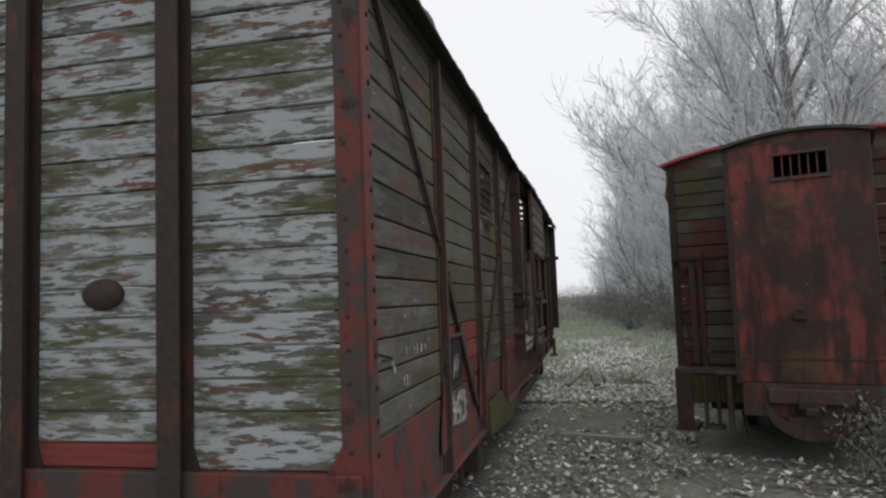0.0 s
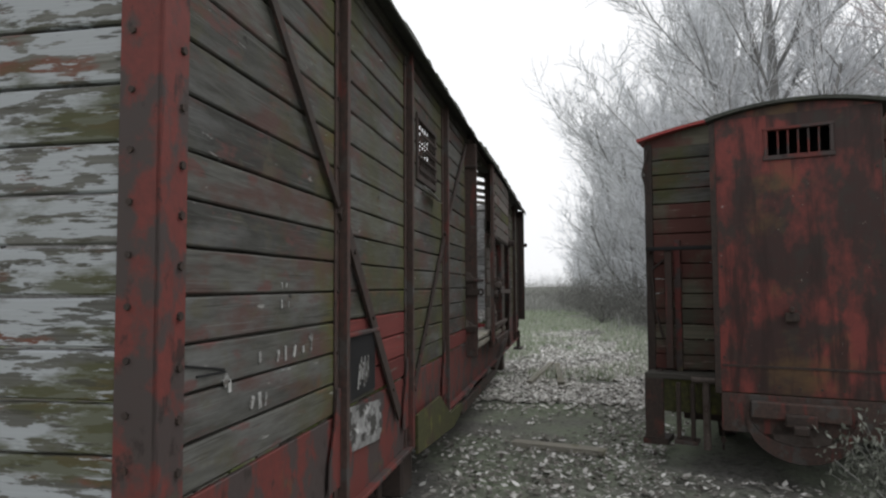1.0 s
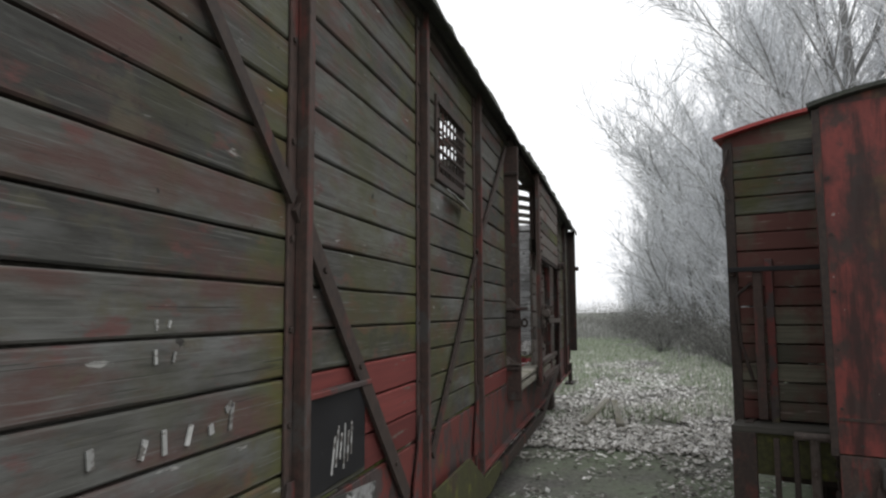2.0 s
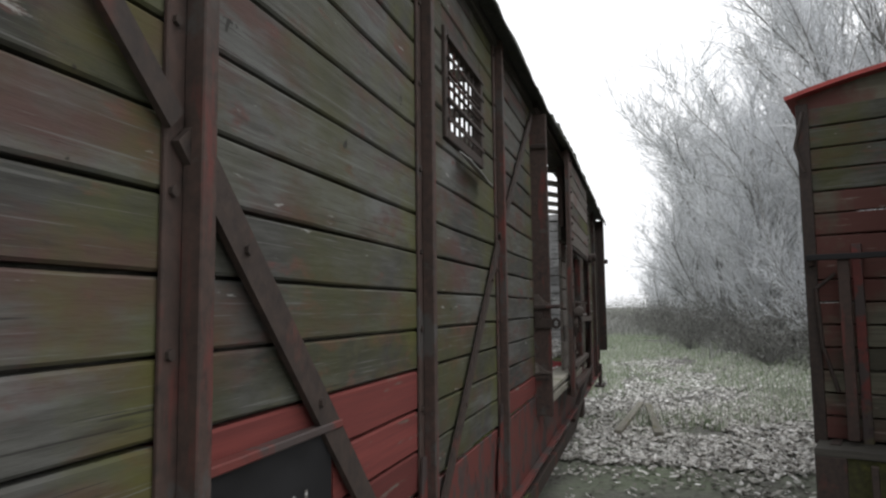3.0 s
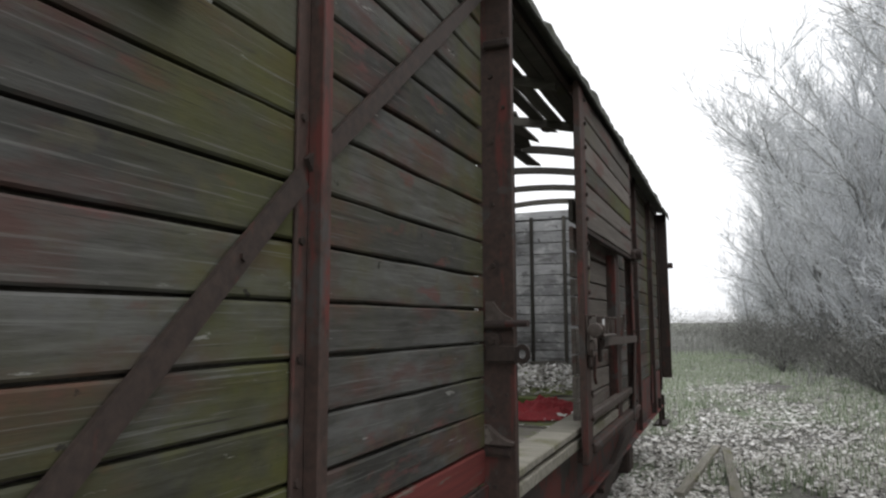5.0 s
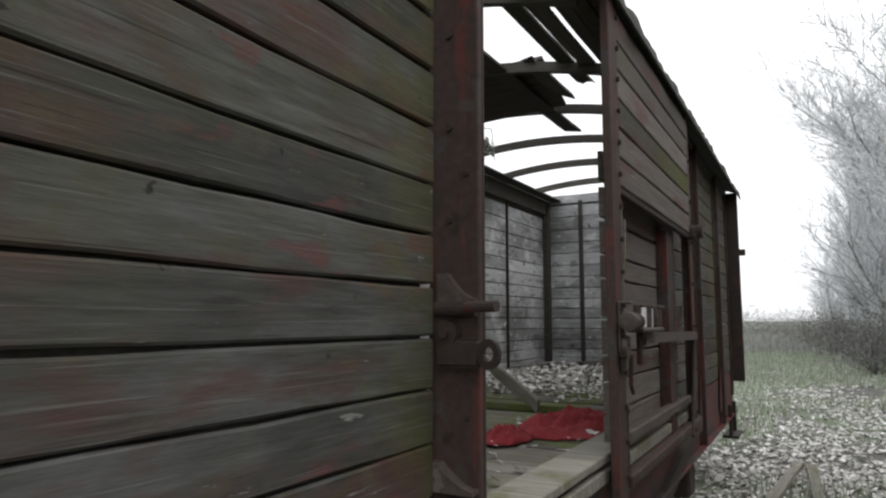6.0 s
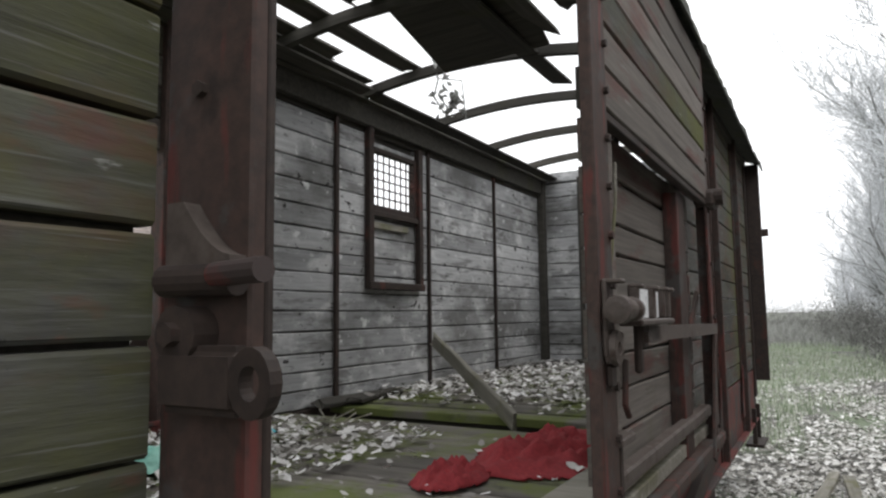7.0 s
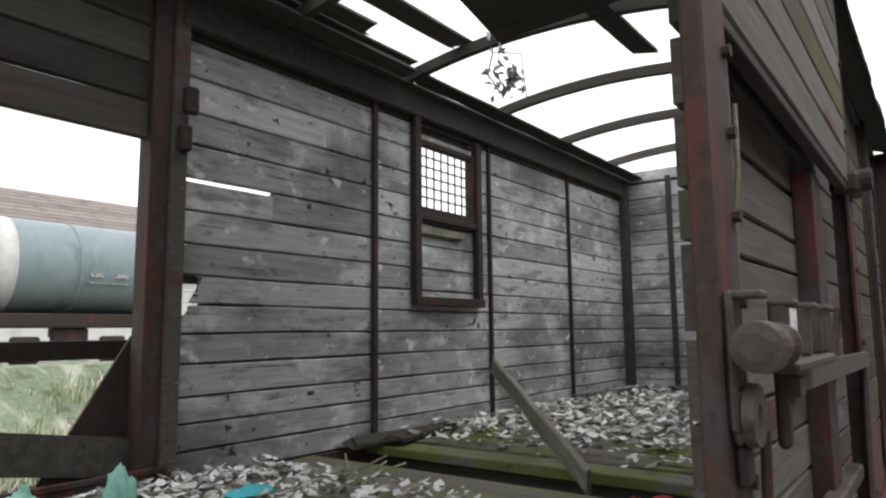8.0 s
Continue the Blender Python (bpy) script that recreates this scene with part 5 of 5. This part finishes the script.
# ---- behind the wagon: siding, tank wagon, building ----
tank = empty("tank_wagon", "blue-grey tank wagon with white end band", "railway wagon")
TX, TR, TY0, TY1, TZ = -16.5, 1.08, 3.0, 15.1, 3.36
bm = bmesh.new()
prof = []
for i in range(25):
    t_ = i / 24
    y = TY0 + (TY1 - TY0) * t_
    prof.append((y, TR))
ends = [(0.0, 0.0), (0.10, 0.45), (0.22, 0.75), (0.36, 0.93), (0.5, 1.0)]
stations = [(TY0 - 0.5 + a * 1.0, TR * b) for a, b in ends] + [(TY1 + 0.5 - a * 1.0, TR * b) for a, b in reversed(ends)]
rings = [[bm.verts.new((TX + r_ * math.cos(radians(q)), y, TZ + r_ * math.sin(radians(q)))) for q in range(0, 360, 10)] if r_ > 0 else None for y, r_ in stations]
caps = [bm.verts.new((TX, stations[0][0], TZ)), bm.verts.new((TX, stations[-1][0], TZ))]
for p, q in zip(rings[1:-1], rings[2:-1]):
    for j in range(36):
        bm.faces.new((p[j], p[(j + 1) % 36], q[(j + 1) % 36], q[j]))
for cap, ringx in ((caps[0], rings[1]), (caps[1], rings[-2])):
    for j in range(36):
        bm.faces.new((cap, ringx[j], ringx[(j + 1) % 36]))
bmesh.ops.recalc_face_normals(bm, faces=bm.faces)
part("tank", bm, tank_paint, tank, "blue-grey steel tank", smooth=True)
for y, w, mt in ((11.62, 0.42, plaster), (13.17, 0.08, tank_paint), (7.0, 0.08, tank_paint)):
    bm = bmesh.new()
    bmesh.ops.create_cone(bm, cap_ends=False, segments=48, radius1=TR + 0.012, radius2=TR + 0.012, depth=w, matrix=pose(TX, y, TZ, 90, 0, 0))
    b_ = part("band", bm, mt, tank, "white painted band" if w > 0.5 else "", smooth=True)
    b_.modifiers.new("solid", "SOLIDIFY").thickness = 0.02
part("underframe", boxes(((TX - 1.2, TY0 - 0.8, 1.95), (TX + 1.2, TY1 + 0.9, 2.25)), bevel=0.02), steel_dark, tank)
for k, (a, b) in enumerate(((13.36, 13.65), (13.95, 14.25))):
    part("label_bar", boxes(((TX + TR - 0.01, a, TZ - 0.25), (TX + TR + 0.012, b, TZ - 0.15))), white_paint, tank)
part("label_bar", boxes(((TX + TR - 0.06, 13.3, TZ - 0.40), (TX + TR - 0.03, 14.3, TZ - 0.37))), white_paint, tank)
for y0 in (TY0 + 0.6, TY1 - 3.6):
    bogie = part("bogie", boxes(((TX + 0.86, y0, 1.38), (TX + 0.98, y0 + 3.0, 1.60)), bevel=0.03), steel_dark, tank, "dark bogie frame")
    for q in (0.25, 2.15):
        part("axle_box", boxes(((TX + 0.981, y0 + q, 1.16), (TX + 1.12, y0 + q + 0.6, 1.75)), bevel=0.05), steel_dark, bogie)
    part("spring_beam", boxes(((TX + 0.90, y0 + 1.1, 1.601), (TX + 1.05, y0 + 1.9, 1.94)), bevel=0.04), steel_dark, bogie)
bm = bmesh.new()
for y in (TY1 + 0.65, TY1 + 1.0):
    rod(bm, (TX + 1.0, y, 1.4), (TX + 1.0, y, 3.6), 0.03, 6)
for k in range(6):
    rod(bm, (TX + 1.0, TY1 + 0.65, 1.7 + 0.3 * k), (TX + 1.0, TY1 + 1.0, 1.7 + 0.3 * k), 0.025, 6)
part("ladder", bm, plaster, tank)
for y in (TY0 + 1.2, TY0 + 3.0, TY1 - 3.0, TY1 - 1.2):
    part("wheel", rod(bmesh.new(), (TX + 0.68, y, 0.5), (TX + 0.80, y, 0.5), 0.46, 24), steel_dark, tank)

house = empty("station_shed", "long building with brown tiled roof and white wall", "building")
part("wall", boxes(((-64, -60, 0), (-52, 110, 7.5)), bevel=0.0), plaster, house)
for row in range(18):
    f = row / 18
    part("tile_course", bar(bmesh.new(), (-51 - 9.0 * f, -62, 7.2 + 6.6 * f), (-51 - 9.0 * f, 112, 7.2 + 6.6 * f), 0.72, 0.06, up=(0.55, 0, 0.83)), roof_tile, house)
for a in range(9):
    part("window", boxes(((-52.02, -20 + 8 * a, 1.6), (-51.96, -18.6 + 8 * a, 3.4))), black, house)
me = bpy.data.meshes.new("meadow")
gx, gy = [-49 + 1.5 * i for i in range(31)], [-20 + 2 * i for i in range(46)]
me.from_pydata([(x, y, ground_height(x, y) + (0.03 if x < -7 else 0.06 * noise.noise((x * 0.5, y * 0.5, 2)) - 0.035 * (x + 7) / 3) + 1.25 * max(0.0, 1 - abs(x + 13.2) / 3.2)) for y in gy for x in gx], [], [(j * 31 + i, j * 31 + i + 1, (j + 1) * 31 + i + 1, (j + 1) * 31 + i) for j in range(45) for i in range(30)])
me.materials.append(meadow)
tagged(new("meadow", me), "patchy green turf between the sidings", "grass", kind="structure")
rail_mat = worn_steel
for x in (-15.75, -17.25, -7.75, -9.25):
    ob = part("rail", boxes(((x - 0.035, -40, 0.0), (x + 0.035, 80, 0.15)), bevel=0.006), rail_mat)
    tagged(ob, "long rusty rail of the neighbouring siding", "rail", kind="structure")


# ---- vegetation ----
def bank(x):
    return 1.25 * max(0.0, 1 - abs(x + 13.2) / 3.2)


def blades(name, spots, mat, label, category, h=(0.1, 0.4), w=0.008, lean=0.4, per=3):
    verts, faces = [], []
    for x, y in spots:
        for _ in range(per):
            hh = rng.uniform(*h)
            a = rng.uniform(0, 6.283)
            lx, ly = math.cos(a) * hh * lean * rng.random(), math.sin(a) * hh * lean * rng.random()
            dx, dy = math.cos(a + 1.57) * w, math.sin(a + 1.57) * w
            x1, y1 = x + rng.uniform(-0.06, 0.06), y + rng.uniform(-0.06, 0.06)
            z = ground_height(x1, y1) - 0.03 + bank(x1)
            b = len(verts)
            verts += [(x1 - dx, y1 - dy, z), (x1 + dx, y1 + dy, z), (x1 + lx * 0.4 + dx * 0.7, y1 + ly * 0.4 + dy * 0.7, z + hh * 0.6), (x1 + lx * 0.4 - dx * 0.7, y1 + ly * 0.4 - dy * 0.7, z + hh * 0.6), (x1 + lx, y1 + ly, z + hh)]
            faces += [(b, b + 1, b + 2, b + 3), (b + 3, b + 2, b + 4)]
    me = bpy.data.meshes.new(name)
    me.from_pydata(verts, [], faces)
    me.materials.append(mat)
    return tagged(new(name, me), label, category, kind="stuff")


spots = []
while len(spots) < 26000:
    x, y = rng.uniform(-4, 13), 11 + 34 * rng.random() ** 1.15
    if noise.noise((x * 0.35, y * 0.25, 1)) > -0.1 - 0.012 * (y - 13) and not (-2.8 < x < 0.3 and y < 13.6):
        spots.append((x, y))
blades("grass", spots, grass_mat, "thin pale winter grass beyond the wagons", "grass", (0.05, 0.22), 0.008)
spots = []
while len(spots) < 16000:
    x, y = rng.uniform(-14, 14), rng.uniform(24, 130)
    if x > 2.5 - 0.05 * (y - 24) + 2.5 * noise.noise((y * 0.2, 3, 1)) or y > 40:
        spots.append((x, y))
blades("scrub", spots, scrub_mat, "grey tangled scrub at the foot of the trees", "scrub", (0.15, 0.75), 0.012, 0.8)
spots = [(rng.uniform(-16, -3.4), rng.uniform(2, 26)) for _ in range(12000)]
spots = [p for p in spots if noise.noise((p[0] * 0.8, p[1] * 0.8, 6)) > 0.0]
blades("grass", spots, grass_mat, "green grass between the sidings", "grass", (0.03, 0.12), 0.012, 0.9)
spots = [(rng.uniform(-12.5, -4.6), rng.uniform(6, 22)) for _ in range(9000)]
spots = [p for p in spots if noise.noise((p[0] * 1.3, p[1] * 1.3, 5)) > 0.08]
blades("weeds", spots, weed_mat, "dry pale weeds beside the siding", "weeds", (0.08, 0.5), 0.014, 0.9)


def tree(seed, height, spread):
    """A bare tree: recursive tapered limbs; trunk and limbs in one mesh, fine twigs in another."""
    r_ = random.Random(seed)
    tv, tf, sv, sf = [], [], [], []

    def tube(v, f, a, b, ra, rb, sides):
        d = (b - a).normalized()
        u = d.orthogonal().normalized()
        w = d.cross(u)
        k = len(v)
        for p, r in ((a, ra), (b, rb)):
            for i in range(sides):
                q = 6.2832 * i / sides
                v.append(p + u * (math.cos(q) * r) + w * (math.sin(q) * r))
        for i in range(sides):
            f.append((k + i, k + (i + 1) % sides, k + sides + (i + 1) % sides, k + sides + i))

    def grow(p, d, length, rad, level):
        steps = 4 if level < 2 else 3
        for s in range(steps):
            d2 = (d + Vector((r_.gauss(0, 0.10), r_.gauss(0, 0.10), 0.05 + r_.gauss(0, 0.06))) * (0.6 + 0.5 * level)).normalized()
            q = p + d2 * (length / steps)
            r2 = rad * (1 - 0.55 / steps * (1 if s < steps - 1 else 1.6))
            if level <= 1:
                tube(tv, tf, p, q, rad, r2, 6)
            elif level == 2:
                tube(tv, tf, p, q, rad, r2, 4)
            else:
                tube(sv, sf, p, q, max(rad, 0.010), max(r2, 0.007), 3)
            if level < 4:
                n_ = (2, 3, 3, 1)[level] if not (level == 0 and s == 0) else 3
                for _ in range(n_):
                    a = r_.uniform(0, 6.283)
                    t_ = r_.uniform(0.45, 1.0) * spread
                    o = d2.orthogonal().normalized()
                    o.rotate(Matrix.Rotation(a, 3, d2))
                    nd = (d2 * 1.0 + o * t_).normalized()
                    grow(p.lerp(q, r_.random()), nd, length * r_.uniform(0.36, 0.58), r2 * r_.uniform(0.4, 0.6), level + 1)
            p, d, rad = q, d2, r2

    grow(Vector((0, 0, -0.15)), Vector((r_.gauss(0, 0.08), r_.gauss(0, 0.08), 1)).normalized(), height * 0.8, height * 0.0125, 0)
    top = empty("bare_tree", "tall bare winter tree with fine pale twigs", "tree", "trees along the track")
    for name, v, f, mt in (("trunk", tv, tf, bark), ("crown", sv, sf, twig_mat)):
        me = bpy.data.meshes.new(name)
        me.from_pydata(v, [], f)
        me.materials.append(mt)
        o = new(name, me)
        o.parent = top
    return top


protos = [tree(s, h, sp) for s, h, sp in ((3, 12, 0.75), (11, 11, 0.9), (23, 13, 0.7), (31, 9.5, 1.0))]
tr = random.Random(5)


def plant(x, y, scale, k):
    m = pose(x, y, 0, 0, 0, tr.uniform(0, 360)) @ Matrix.Diagonal((scale, scale, scale * tr.uniform(0.9, 1.1), 1))
    if not protos[k].get("used"):
        protos[k]["used"] = 1
        protos[k].matrix_basis = m
    else:
        c = copy_thing(protos[k], Matrix())
        c.matrix_basis = m


for i in range(42):
    y = 16 + 75 * (i / 42) ** 1.2 + tr.uniform(-1.5, 1.5)
    edge = 5.6 - 0.035 * (y - 15)
    plant(edge + abs(tr.gauss(0, 1)) * (2.0 + 0.05 * y) + 0.3, y, tr.uniform(0.7, 1.05), tr.randrange(4))
for i in range(20):
    y = 62 + 4.5 * i + tr.uniform(-2, 2)
    plant(3.2 - 0.02 * (y - 60) + abs(tr.gauss(0, 1)) * 4, y, tr.uniform(0.55, 0.95), tr.randrange(4))
for x, y, k in ((5.5, 28, 1.12), (4.8, 33, 1.15), (5.0, 39, 1.2), (4.0, 46, 1.2), (4.2, 54, 1.25), (6.9, 31, 1.3)):
    plant(x, y, k, tr.randrange(4))
for x, y in ((9.0, 11.0), (11.5, 15.0), (13, 11), (15, 17), (6.6, 17.5), (9.4, 19.0)):
    plant(x, y, tr.uniform(0.8, 1.05), tr.randrange(4))


def shrub(name, x, y, s, mat, label, n=1500, seed=1):
    r_ = random.Random(seed)
    top = empty(name, label, "bush", place=pose(x, y, 0))
    v, f, tv, tf = [], [], [], []
    for k in range(60):
        a, e = r_.uniform(0, 6.283), r_.uniform(0.35, 1.45)
        l_ = s * r_.uniform(0.5, 1.0)
        d = Vector((math.cos(a) * math.cos(e), math.sin(a) * math.cos(e), math.sin(e)))
        o = d.orthogonal().normalized() * 0.008
        o2 = d.cross(o)
        b = len(tv)
        for p, q in ((Vector((0, 0, -0.05)), 1), (d * l_, 0.4)):
            tv += [p + o * q, p - o * 0.5 * q + o2 * q, p - o * 0.5 * q - o2 * q]
        tf += [(b, b + 1, b + 4, b + 3), (b + 1, b + 2, b + 5, b + 4), (b + 2, b, b + 3, b + 5)]
        for _ in range(n // 60):
            c = d * l_ * r_.uniform(0.35, 1.05) + Vector((r_.gauss(0, 0.09), r_.gauss(0, 0.09), r_.gauss(0, 0.09))) * s
            if c.z < 0.01:
                continue
            m = pose(*c, r_.uniform(0, 360), r_.uniform(0, 360), r_.uniform(0, 360))
            w = 0.03 * max(1, s * 0.7) * r_.uniform(0.5, 1.2)
            b2 = len(v)
            v += [m @ Vector(q) for q in ((-w, 0, 0), (0, -w * 0.4, 0.004), (w, 0, 0), (0, w * 0.4, 0.004))]
            f.append((b2, b2 + 1, b2 + 2, b2 + 3))
    for nm, vv, ff, mt in (("branchwork", tv, tf, thicket_mat), ("foliage", v, f, mat)):
        me = bpy.data.meshes.new(nm)
        me.from_pydata(vv, [], ff)
        me.materials.append(mt)
        o = new(nm, me)
        o.parent = top


shrub("bush", 3.55, 3.95, 0.75, bush_mat, "grey-green bush growing before the van's buffer", 2600, 4)
shrub("bush", 4.4, 23.5, 0.9, bush_mat, "low green bush at the edge of the trees", 900, 6)
shrub("bush", 7.5, 22.0, 1.2, bush_mat, "grey scrubby bush below the trees", 900, 9)
for k, (x, y) in enumerate(((2.6, 30), (5.5, 28), (3.2, 36), (8.0, 27), (1.8, 44), (4.8, 40), (0.6, 55), (3.0, 52), (10.5, 24))):
    shrub("thicket", x, y, 2.2 + 0.4 * (k % 3), thicket_mat, "grey leafless thicket under the trees", 1800, 20 + k)
for k in range(26):
    y = 20 + 2.6 * k
    shrub("thicket", 5.2 - 0.05 * (y - 20) + tr.uniform(-0.8, 2.5), y, tr.uniform(1.6, 3.2), thicket_mat, "grey leafless thicket under the trees", 1500, 100 + k)
for k, (x, y) in enumerate(((4.6, 24), (6.4, 23), (8.4, 22), (5.4, 27), (7.4, 26), (9.6, 25), (4.0, 29), (6.4, 31), (3.4, 34), (5.4, 36), (11, 23), (2.6, 40))):
    shrub("thicket", x, y, 1.2 + 0.25 * (k % 4), thicket_mat, "low dark thicket at the foot of the trees", 1500, 140 + k)
for k in range(16):
    shrub("hedge_bush", -16 + 1.6 * k, 84 + 5 * (k % 3), 3.0 + 0.5 * (k % 4), scrub_mat, "far grey hedge across the field", 1500, 50 + k)
